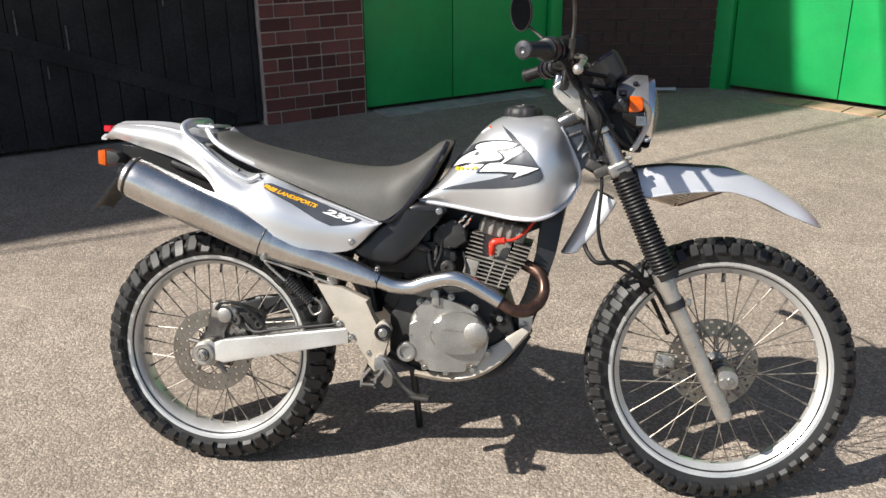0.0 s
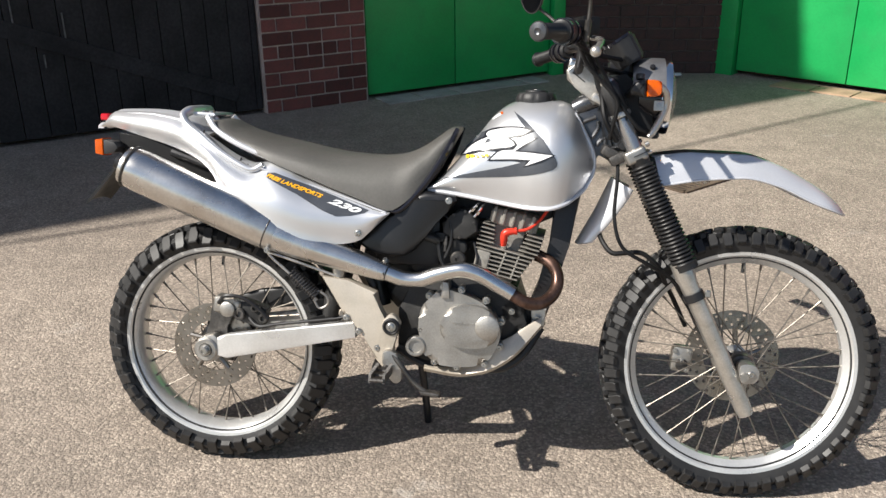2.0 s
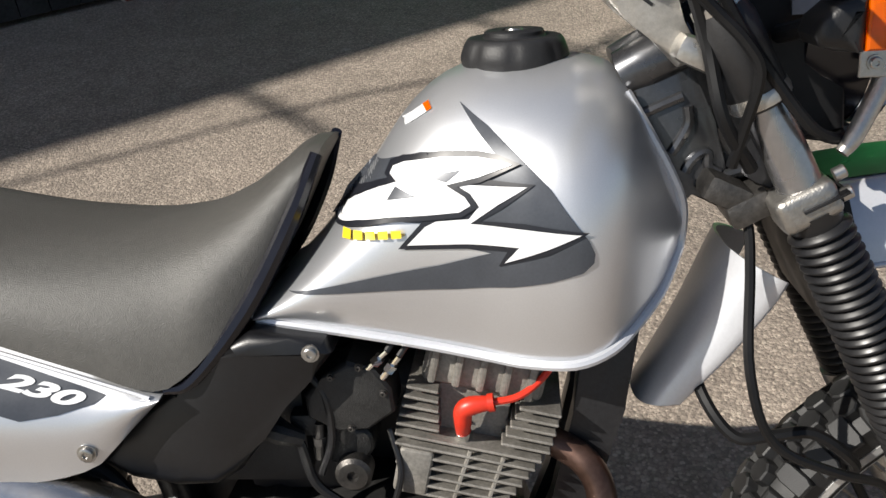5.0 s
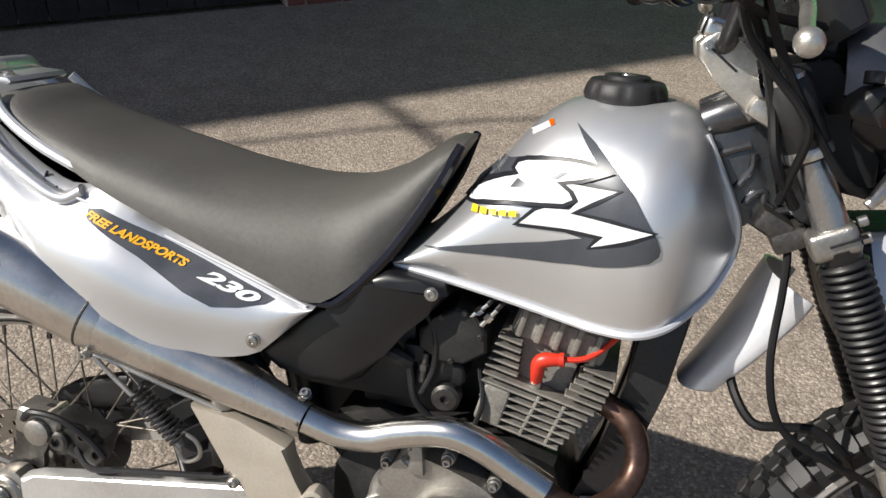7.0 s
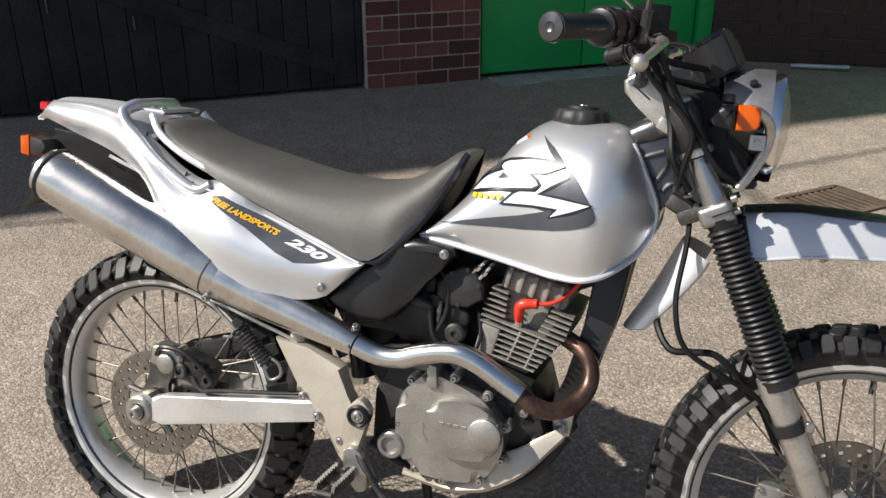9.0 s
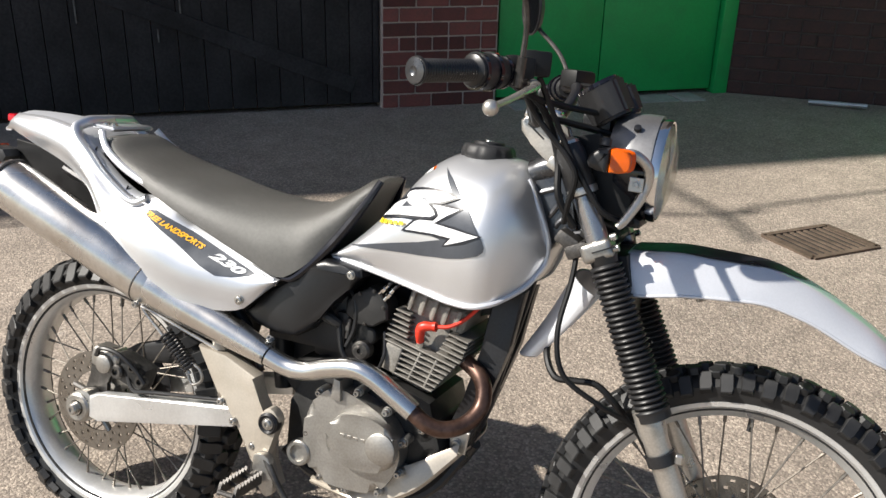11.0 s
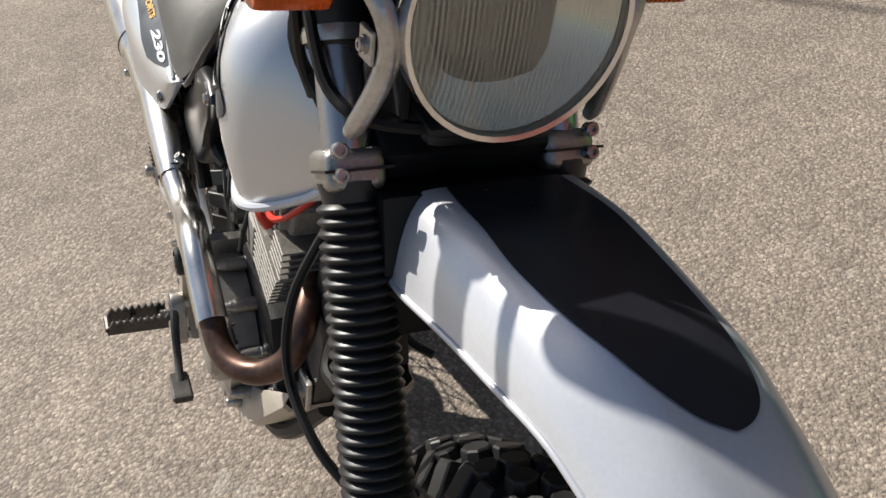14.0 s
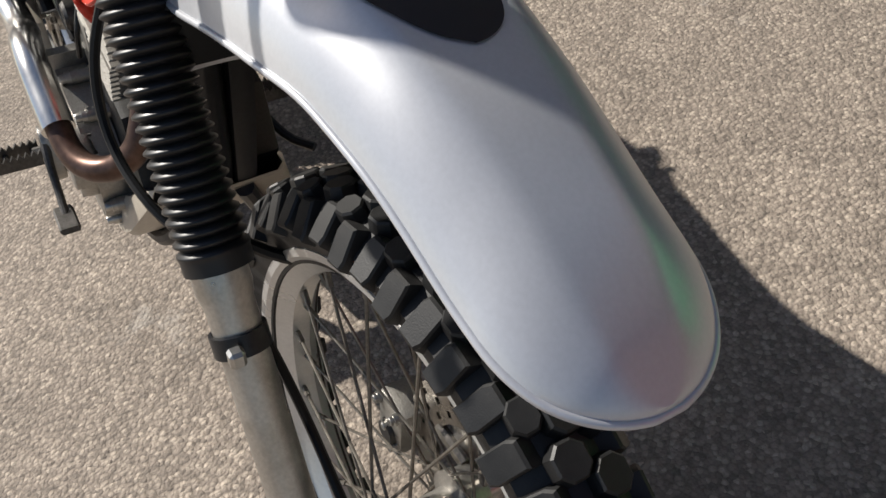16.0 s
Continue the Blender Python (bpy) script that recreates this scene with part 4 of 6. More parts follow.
# handlebar, grips
bm = bmesh.new()
BAR = [(0.820, 0.392, 1.116), (0.88, 0.27, 1.128), (0.940, 0.17, 1.132), (0.942, 0.09, 1.088), (0.932, 0.04, 1.066), (0.930, -0.04, 1.064), (0.934, -0.09, 1.074), (0.936, -0.17, 1.124), (0.908, -0.27, 1.138), (0.848, -0.412, 1.127)]
tube(bm, BAR, 0.011, 14, 6)
fpart("handlebar", bm, black_steel, bike, "black steel handlebar")
for side in (-1, 1):
    bm = bmesh.new()
    g0, g1 = (Vector((0.846, -0.416, 1.126)), Vector((0.892, -0.296, 1.137))) if side < 0 else (Vector((0.818, 0.404, 1.115)), Vector((0.876, 0.290, 1.127)))
    gd = (g1 - g0).normalized()
    prof = [(0.0, 0.0), (0.0, 0.0200), (0.004, 0.0210), (0.007, 0.0168)]
    for k in range(20):
        prof += [(0.008 + 0.0055 * k, 0.0172), (0.011 + 0.0055 * k, 0.0156)]
    prof += [(0.118, 0.018), (0.121, 0.024), (0.126, 0.024), (0.126, 0.0)]
    lathe(bm, prof, g0, gd, 20)
    grip = fpart("grip", bm, boot_rubber, bike, "black ribbed rubber handlebar grip")
    bm = bmesh.new()
    lathe(bm, [(0.0, 0.0), (-0.004, 0.007), (-0.002, 0.018), (0.001, 0.0185)], g0, gd, 20)
    fpart("bar_end", bm, frame_grey, grip)


# ---- motorcycle details: steering assembly ----
from mathutils.geometry import delaunay_2d_cdt


def decal(name, outline, mat, parent, surface, cuts=3, label=""):
    """A thin sheet with an outline in (x, z), laid on a curved side by surface(x, z) -> y."""
    step = 0.016 / (cuts + 1)
    n = len(outline)
    pts = [Vector(p) for p in outline]
    x0, x1 = min(p.x for p in pts), max(p.x for p in pts)
    z0, z1 = min(p.y for p in pts), max(p.y for p in pts)
    edge = []
    for a, b in zip(pts, pts[1:] + pts[:1]):
        m = max(1, int((b - a).length / step))
        edge += [a + (b - a) * (k / m) for k in range(m)]
    n = len(edge)
    grid = [Vector((x0 + step * i, z0 + step * k)) for i in range(int((x1 - x0) / step) + 1) for k in range(int((z1 - z0) / step) + 1)]
    verts, _, faces, *_ = delaunay_2d_cdt(edge + grid, [], [list(range(n))], 1, 1e-5)
    bm = bmesh.new()
    vs = [bm.verts.new((v.x, surface(v.x, v.y), v.y)) for v in verts]
    for f in faces:
        bm.faces.new([vs[i] for i in f])
    bmesh.ops.delete(bm, geom=[v for v in bm.verts if not v.link_faces], context="VERTS")
    return part(name, bm, mat, parent, label, 60)


def text_on(name, words, start, direction, size, mat, parent, surface, shear=0.25, spread=1.0):
    """Lettering along a direction in (x, z), laid on a curved side."""
    cu = bpy.data.curves.new(name, "FONT")
    cu.body, cu.size, cu.shear, cu.offset = words, size, shear, size * 0.040
    cu.space_character = 1.0
    tmp = new("tmp_text", cu)
    me = bpy.data.meshes.new_from_object(tmp)
    bpy.data.objects.remove(tmp)
    bm = bmesh.new()
    bm.from_mesh(me)
    bpy.data.meshes.remove(me)
    d = Vector((direction[0], direction[1])).normalized()
    for v in bm.verts:
        u, w = v.co.x * spread, v.co.y
        x, z = start[0] + d.x * u - d.y * w, start[1] + d.y * u + d.x * w
        v.co = (x, surface(x, z), z)
    return part(name, bm, mat, parent, "", 0)


# fender patch
bm = bmesh.new()
rows = []
for k in range(41):
    u = math.sin(math.pi / 2 * k / 40)
    x = 1.121 + 0.289 * u
    half = (0.42 - 0.10 * u**2) * max(0.0, 1 - max(0.0, (u - 0.86) / 0.14) ** 2.6) ** 0.5
    near = lerp_table([(1.120, 0.40), (1.18, 0.46), (1.25, 0.51), (1.29, 0.49), (1.32, 0.46), (1.355, 0.39), (1.385, 0.25), (1.40, 0.14), (1.410, 0.0)], x)
    row = []
    for s in range(-8, 9):
        px, py, pz = fender_point(x, (near if s < 0 else half) * s / 8)
        row.append((px, py, pz + 0.0016))
    rows.append(row)
loft(bm, rows, closed=False, cap=False)
part("fender_patch", bm, decal_black, fender, "semi-gloss black panel on top", 60)
bm = bmesh.new()
rim_path = [fender_point(1.122 + 0.4685 * math.sin(k / 30 * math.pi / 2), -1) for k in range(31)]
rim_path += [fender_point(1.122 + 0.4685 * math.sin(k / 30 * math.pi / 2), 1) for k in range(30, -1, -1)]
tube(bm, [(x, y, z - 0.0022) for x, y, z in rim_path], 0.0030, 8, 2)
part("fender_lip", bm, white_silver, fender, "", 60)

# headlight shell, screws, guard tube, stays
for side in (-1, 1):
    bm = bmesh.new()
    rows = []
    for k in range(9):
        a = radians(12 + 78 * k / 8)
        ring = []
        for h, r in ((-0.074, 0.080), (-0.050, 0.0915), (-0.03, 0.0945), (0.002, 0.0945), (0.002, 0.0900), (-0.03, 0.090), (-0.050, 0.087), (-0.074, 0.076)):
            p = HC + HD * h + Vector((0, side * math.cos(a) * r, math.sin(a) * r))
            ring.append(p)
        rows.append(ring)
    loft(bm, rows)
    fpart("headlight_shell", bm, shell_grey, headlight, "grey metallic headlight surround", 50)
    bm = bmesh.new()
    lathe(bm, [(0.003, 0.0), (0.003, 0.007), (-0.002, 0.006), (-0.003, 0.0)], HC + HD * -0.03 + Vector((0, side * 0.070, 0.070)), (0, -side * 0.7, -0.7), 12)
    fpart("screw", bm, black_steel, headlight)
    bm = bmesh.new()
    y = side * 0.115
    tube(bm, [(1.092, y, 1.036), (1.116, y * 0.96, 1.034), (1.136, y * 0.86, 1.016), (1.139, y * 0.80, 0.990), (1.130, y * 0.82, 0.960), (1.112, y * 0.88, 0.925), (1.102, y * 0.90, 0.912)], [0.006, 0.008, 0.0085, 0.0085, 0.0085, 0.008, 0.006], 12, 6)
    fpart("headlight_guard", bm, alloy, bike, "dull silver tube beside the headlight")
    bm = bmesh.new()
    box(bm, (1.122, side * 0.102, 0.986), (0.024, 0.004, 0.024), None, 0.001, 1)
    fpart("guard_tab", bm, alloy, bike)
    bolt("tab_bolt", (1.122, side * 0.105, 0.986), 0.005, 0.004, bike, None, (0, -side, 0)).matrix_basis = FRONT
    # indicators
    bm = bmesh.new()
    yc = -0.152 if side < 0 else 0.138
    slab(bm, [(1.050, 1.018), (1.054, 1.030), (1.066, 1.040), (1.082, 1.044), (1.087, 1.044), (1.087, 1.004), (1.082, 1.004), (1.066, 1.006), (1.054, 1.010)], yc - 0.026, yc + 0.026, 0.010, 5)
    ind = fpart("indicator", bm, black_plastic, bike, "front indicator with amber lens")
    bm = bmesh.new()
    slab(bm, [(1.087, 1.005), (1.087, 1.0425), (1.104, 1.042), (1.115, 1.040), (1.1195, 1.035), (1.1205, 1.024), (1.1195, 1.013), (1.115, 1.008), (1.104, 1.005)], yc - 0.026, yc + 0.026, 0.004, 3)
    fpart("indicator_lens", bm, orange_lens, ind, "amber plastic lens")
    for k in range(9):
        bm = bmesh.new()
        yy = yc - 0.018 + 0.0045 * k
        tube(bm, [(1.089, yy, 1.0425), (1.104, yy, 1.0420), (1.115, yy, 1.040), (1.1195, yy, 1.035), (1.1205, yy, 1.024), (1.1195, yy, 1.013), (1.115, yy, 1.008)], 0.0005, 5, 3)
        fpart("lens_rib", bm, orange_lens, ind)
    bm = bmesh.new()
    lathe(bm, [(0.0, 0.010), (-0.012, 0.010), (-0.012, 0.004), (-0.008, 0.004), (-0.008, 0)], (1.072, yc, 1.044), (0, side * 0.2, -1), 14)
    fpart("housing_bolt", bm, black_steel, ind)
    bm = bmesh.new()
    rod(bm, (1.066, yc, 1.025), (1.052, side * 0.08, 1.010), 0.008, 10)
    fpart("indicator_stem", bm, black_plastic, ind)
# black fork-ear plates and centre block behind the lamp
for side in (-1, 1):
    bm = bmesh.new()
    slab(bm, [(1.000, 1.050), (1.045, 1.060), (1.110, 1.000), (1.115, 0.925), (1.060, 0.915), (1.020, 0.985)], side * 0.062, side * 0.070, 0.002, 1)
    fpart("lamp_bracket", bm, cable_black, bike)
# made-up black block that darkens the space under the lamp
bm = bmesh.new()
box(bm, (1.098, 0, 0.920), (0.070, 0.11, 0.020), Euler((0, 0.15, 0)).to_matrix(), 0.012, 2)
fpart("lamp_cowl_base", bm, black_plastic, bike)
# black plate added to fill the space between fork legs and mudguard
bm = bmesh.new()
slab(bm, [(1.078, 0.858), (1.122, 0.864), (1.136, 0.815), (1.140, 0.745), (1.116, 0.735), (1.092, 0.790)], -0.082, 0.088, 0.006, 2)
fpart("fender_mount", bm, cable_black, bike, "added black plate behind the mudguard")
bm = bmesh.new()
box(bm, (1.085, 0, 0.985), (0.06, 0.10, 0.08), None, 0.015, 2)
fpart("wiring_cover", bm, black_plastic, bike)

# steering head, triple clamps, risers
GUSSET_RIBS = ([(0.941, 0.940), (0.957, 0.947), (0.975, 0.954)], [(0.980, 0.945), (0.981, 0.929), (0.973, 0.913), (0.966, 0.902)],
               [(0.979, 0.884), (0.983, 0.892), (0.991, 0.900), (0.999, 0.901), (1.000, 0.889), (1.010, 0.882)], [(1.010, 0.878), (1.032, 0.884)])
bm = bmesh.new()
rod(bm, (0.965, 0, 1.030), (1.035, 0, 0.875), 0.032, 18)
part("steering_head", bm, frame_grey, bike, "grey painted steering head")
for side in (-1, 1):
    bm = bmesh.new()
    slab(bm, [(0.930, 0.960), (0.945, 0.998), (0.972, 1.002), (0.985, 0.975), (1.005, 0.930), (1.022, 0.866), (1.010, 0.848), (0.985, 0.868), (0.970, 0.840), (0.948, 0.850), (0.945, 0.905)], side * 0.030, side * 0.040, 0.004, 2)
    gus = part("head_gusset", bm, frame_grey, bike, "pressed grey steel gusset")
    for path in GUSSET_RIBS:
        bm = bmesh.new()
        tube(bm, [(x, side * 0.0405, z) for x, z in path], 0.0050, 8, 4)
        part("gusset_rib", bm, frame_grey, gus)
    bm = bmesh.new()
    tube(bm, [(0.925, side * 0.020, 0.972), (0.950, side * 0.024, 0.985), (0.985, side * 0.022, 0.998)], 0.024, 14, 3)
    part("gusset_tube", bm, frame_grey, gus)
    # bridge coloured dark to hold the shade below the headlight
    bm = bmesh.new()
    box(bm, (1.016, side * 0.050, 0.872), (0.042, 0.07, 0.024), Euler((0, 0.46, 0)).to_matrix(), 0.006, 2)
    fpart("clamp_bridge", bm, dark_steel, bike)
    for dz in (-0.009, 0.009):
        bm = bmesh.new()
        c = Vector((1.106 + dz * -0.4, side * 0.110, 0.889 + dz))
        lathe(bm, [(-0.008, 0.0), (-0.008, 0.0062), (0.001, 0.0062), (0.002, 0.005), (0.002, 0.003), (-0.001, 0.0028), (-0.001, 0.0)], c, (0.9, 0, 0.43), 12)
        fpart("pinch_bolt", bm, bolt_steel, bike)
    bm = bmesh.new()
    yr = side * 0.046 - 0.006
    slab(bm, [(0.972, 0.984), (0.996, 0.990), (0.976, 1.024), (0.958, 1.054), (0.954, 1.078), (0.944, 1.087), (0.920, 1.082), (0.903, 1.066), (0.906, 1.048), (0.926, 1.028), (0.950, 1.008)], yr - 0.016, yr + 0.016, 0.009, 4)
    riser = fpart("bar_riser", bm, alloy, bike, "bright alloy handlebar riser")
    for bx, bz in ((0.916, 1.064), (0.940, 1.070), (0.982, 1.000)):
        bolt("riser_bolt", (bx, yr - 0.016, bz), 0.0045, 0.005, riser)
    bm = bmesh.new()
    box(bm, (0.931, yr, 1.052), (0.046, 0.034, 0.003), Euler((0, 0.65, 0)).to_matrix())
    fpart("riser_split", bm, black_steel, riser)
    bm = bmesh.new()
    lathe(bm, [(0.0, 0.0), (0.0, 0.022), (0.006, 0.022), (0.012, 0.014), (0.014, 0.0)], (0.998, side * 0.095, 1.034), -FORK_D, 18)
    fpart("fork_cap", bm, alloy, bike)
for y in (-0.052, 0.040):
    bm = bmesh.new()
    box(bm, (0.929, y, 1.079), (0.044, 0.030, 0.026), Euler((0, 0.25, 0)).to_matrix(), 0.009, 4)
    clamp = fpart("bar_clamp", bm, polished_steel, bike, "bright polished handlebar clamp")
    for dx in (-0.013, 0.013):
        bolt("clamp_bolt", (0.929 + dx, y, 1.091 - dx * 0.25), 0.0035, 0.004, clamp, dark_steel, (0.25, 0, -1))
bm = bmesh.new()
lathe(bm, [(-0.020, 0.020), (0.004, 0.020), (0.006, 0.017), (0.016, 0.015), (0.018, 0.012), (0.018, 0.0)], (0.978, 0, 1.016), -FORK_D, 24)
fpart("stem_nut", bm, polished_steel, bike)
bm = bmesh.new()
box(bm, (0.992, 0, 0.994), (0.055, 0.19, 0.024), Euler((0, 0.46, 0)).to_matrix(), 0.008, 2)
fpart("top_yoke", bm, alloy, bike, "cast alloy top yoke")

# instruments
for name, cc, w, l, h in (("speedometer", Vector((1.040, -0.026, 1.110)), 0.080, 0.085, 0.064), ("warning_lamp_panel", Vector((1.050, 0.046, 1.108)), 0.066, 0.080, 0.052)):
    bm = bmesh.new()
    r = bmesh.ops.create_cone(bm, cap_ends=True, segments=10, radius1=0.5, radius2=0.42, depth=1.0)
    bmesh.ops.transform(bm, matrix=Matrix.Translation(cc) @ Euler((0, -0.62, 0)).to_matrix().to_4x4() @ Matrix.Rotation(math.pi, 4, "X") @ Matrix.Diagonal((l * 1.08, w * 1.08, h, 1)) @ Matrix.Rotation(math.pi / 8, 4, "Z"), verts=bm.verts)
    bmesh.ops.bevel(bm, geom=list(bm.edges), offset=0.005, segments=2, affect="EDGES")
    dash = fpart(name, bm, black_plastic, bike, "black plastic instrument pod")
    bm = bmesh.new()
    nrm = Euler((0, -0.62, 0)).to_matrix() @ Vector((0, 0, 1))
    lathe(bm, [(0, 0.0), (0, w * 0.44), (0.002, w * 0.44), (0.002, 0)], cc + nrm * (h * 0.5), nrm, 28)
    fpart("dial_glass", bm, dial_grey, dash)
    bm = bmesh.new()
    lathe(bm, [(-0.003, w * 0.44), (-0.003, w * 0.475), (0.004, w * 0.465), (0.004, w * 0.44)], cc + nrm * (h * 0.5), nrm, 32, True)
    fpart("dial_bezel", bm, black_gloss, dash)
bm = bmesh.new()
box(bm, (1.03, 0, 1.075), (0.05, 0.08, 0.03), None, 0.006, 2)
fpart("instrument_bracket", bm, black_steel, bike)

# controls on the handlebar
for side in (-1, 1):
    bm = bmesh.new()
    e0, e1 = (Vector((0.889, -0.303, 1.136)), Vector((0.920, -0.228, 1.140))) if side < 0 else (Vector((0.876, 0.290, 1.127)), Vector((0.905, 0.235, 1.131)))
    tube(bm, [e0, e0 + (e1 - e0) * 0.25, e0 + (e1 - e0) * 0.7, e1], [0.025, 0.028, 0.025, 0.018], 18, 3)
    sw = fpart("switch_housing", bm, black_plastic, bike, "black plastic switch housing")
    for at, rr in ((0.10, 0.0285), (0.45, 0.0300), (0.80, 0.0255)):
        bm = bmesh.new()
        lathe(bm, [(-0.003, rr - 0.004), (-0.003, rr), (0.003, rr), (0.003, rr - 0.004)], e0 + (e1 - e0) * at, e1 - e0, 24, True)
        fpart("housing_ring", bm, black_gloss, sw)
    bm = bmesh.new()
    box(bm, (0.905, side * 0.258, 1.162), (0.014, 0.012, 0.010), None, 0.003, 2)
    fpart("switch_button", bm, red_rubber if side < 0 else black_gloss, sw)
    bm = bmesh.new()
    box(bm, (0.930, side * 0.208, 1.150), (0.045, 0.060, 0.036), Euler((0, 0, side * -0.5)).to_matrix(), 0.008, 2)
    perch = fpart("lever_perch", bm, cable_black, bike, "black lever perch")
    bm = bmesh.new()
    tube(bm, [(0.958, -0.215, 1.130), (0.975, -0.255, 1.124), (0.974, -0.305, 1.114), (0.968, -0.355, 1.101), (0.962, -0.408, 1.090)] if side < 0 else [(0.958, 0.215, 1.130), (0.965, 0.255, 1.128), (0.950, 0.300, 1.124), (0.938, 0.345, 1.113), (0.932, 0.400, 1.103)], [0.009, 0.008, 0.0070, 0.0065, 0.0060], 10, 6, 0.7)
    fpart("lever", bm, alloy, perch, "bright alloy hand lever")
    bm = bmesh.new()
    bmesh.ops.create_uvsphere(bm, u_segments=16, v_segments=10, radius=0.0115)
    bmesh.ops.translate(bm, verts=bm.verts, vec=(0.962, -0.418, 1.088) if side < 0 else (0.931, 0.410, 1.102))
    fpart("lever_ball", bm, alloy, perch)
    # mirrors
    bm = bmesh.new()
    if side < 0:
        stem = [(0.944, -0.246, 1.120), (0.948, -0.252, 1.165), (0.950, -0.260, 1.215), (0.944, -0.285, 1.258), (0.918, -0.340, 1.284), (0.908, -0.358, 1.293), (0.892, -0.376, 1.297)]
        head_c = Vector((0.877, -0.388, 1.296))
    else:
        stem = [(0.915, 0.205, 1.140), (0.902, 0.222, 1.165), (0.880, 0.240, 1.195), (0.850, 0.254, 1.222), (0.825, 0.262, 1.242), (0.812, 0.266, 1.262)]
        head_c = Vector((0.800, 0.271, 1.286))
    tube(bm, stem, 0.0045, 8, 5)
    mirror = fpart("mirror", bm, dark_steel, bike, "round black mirror on a thin stem")
    bm = bmesh.new()
    rod(bm, stem[0], stem[1], 0.0075, 10)
    fpart("mirror_nut", bm, dark_steel, mirror)
    ax = (Vector((-0.90, 0.33, 0.12)) if side < 0 else Vector((-0.80, -0.58, -0.1))).normalized()
    bm = bmesh.new()
    lathe(bm, [(-0.022, 0.0), (-0.020, 0.020), (-0.010, 0.046), (0.0, 0.055), (0.004, 0.055), (0.004, 0.052), (-0.004, 0.050), (-0.004, 0.0)], head_c, ax, 28)
    fpart("mirror_shell", bm, black_plastic, mirror)
    bm = bmesh.new()
    lathe(bm, [(0.0, 0.0), (0.003, 0.0), (0.003, 0.051), (0.0, 0.051)], head_c, ax, 28)
    fpart("mirror_glass", bm, chrome, mirror)
bm = bmesh.new()
box(bm, (0.945, -0.165, 1.160), (0.045, 0.055, 0.040), Euler((0, 0, 0.4)).to_matrix(), 0.006, 2)
fpart("brake_reservoir", bm, cable_black, bike, "black front brake fluid reservoir")

# hoses and cables
CABLES = [
    ("cable_wrap", 0.0051, [(0.930, -0.175, 1.120), (0.950, -0.140, 1.078), (0.985, -0.128, 1.040), (1.012, -0.128, 1.012), (1.026, -0.126, 0.985), (1.018, -0.118, 0.940), (1.012, -0.105, 0.905)]),
    ("headlight_loom", 0.0059, [(0.945, -0.120, 1.078), (0.985, -0.075, 1.072), (1.030, -0.045, 1.064), (1.070, -0.030, 1.055), (1.090, -0.010, 1.030)]),
    ("brake_hose", 0.0053, [(0.950, -0.150, 1.140), (0.975, -0.130, 1.085), (1.005, -0.120, 1.030), (1.035, -0.118, 0.985), (1.075, -0.112, 0.935), (1.110, -0.08, 0.920), (1.125, 0.02, 0.915)]),
    ("throttle_cable", 0.0055, [(0.905, -0.235, 1.140), (0.940, -0.17, 1.110), (0.985, -0.10, 1.098), (1.040, -0.05, 1.092), (1.085, 0.0, 1.085), (1.075, 0.03, 1.02), (1.0, 0.04, 0.93)]),
    ("wiring_loom", 0.0062, [(0.900, -0.225, 1.135), (0.950, -0.135, 1.100), (0.985, -0.105, 1.02), (1.000, -0.118, 0.95), (1.030, -0.10, 0.90)]),
    ("clutch_cable", 0.005, [(0.930, 0.20, 1.14), (1.00, 0.12, 1.13), (1.06, 0.05, 1.06), (1.03, -0.03, 0.96), (0.98, -0.03, 0.88)]),
    ("speedometer_cable", 0.0048, [(1.030, -0.062, 0.872), (1.036, -0.078, 0.840), (1.036, -0.092, 0.800), (1.032, -0.124, 0.720), (1.054, -0.133, 0.652), (1.116, -0.122, 0.612), (1.176, -0.088, 0.574), (1.212, -0.072, 0.520), (1.262, -0.060, 0.450), (1.335, -0.056, 0.384)]),
    ("brake_line", 0.0062, [(1.000, 0.0, 0.700), (1.004, -0.06, 0.665), (1.030, -0.088, 0.632), (1.065, -0.088, 0.632), (1.105, -0.085, 0.632), (1.145, -0.080, 0.600), (1.165, -0.04, 0.56), (1.20, 0.06, 0.50), (1.24, 0.075, 0.42)]),
]
for name, r, pts in CABLES:
    bm = bmesh.new()
    tube(bm, pts, r, 8, 6)
    fpart(name, bm, cable_black, bike)

# fork lower fittings, caliper
bm = bmesh.new()
lathe(bm, [(-0.010, 0.0225), (-0.010, 0.0258), (0.010, 0.0258), (0.010, 0.0225)], Vector((1.232, -0.095, 0.535)) + FORK_D * 0.0, FORK_D, 24, True)
band = fpart("hose_clamp", bm, black_steel, bike, "black clamp band round the fork leg")
bm = bmesh.new()
box(bm, (1.262, -0.108, 0.545), (0.014, 0.014, 0.018), None, 0.003, 1)
fpart("clamp_screw", bm, bolt_steel, band)
bm = bmesh.new()
slab(bm, round_outline([(1.350, 0.372), (1.384, 0.374), (1.397, 0.352), (1.386, 0.330), (1.354, 0.331)], 3), -0.108, -0.060, 0.004, 2)
fpart("axle_holder", bm, cast_alloy, bike, "cast alloy axle holder")
bolt("axle_nut", (1.376, -0.106, 0.352), 0.008, 0.008, bike).matrix_basis = FRONT
bm = bmesh.new()
box(bm, (1.232, 0.062, 0.338), (0.052, 0.045, 0.066), Euler((0, 0.10, 0)).to_matrix(), 0.010, 2)
cal = fpart("front_caliper", bm, cast_alloy, bike, "front brake caliper behind the fork leg")
bm = bmesh.new()
lathe(bm, [(0.0, 0.0), (0.0, 0.016), (-0.006, 0.014), (-0.006, 0.0)], (1.232, 0.040, 0.325), seg=20)
fpart("caliper_piston_cover", bm, dark_steel, cal)
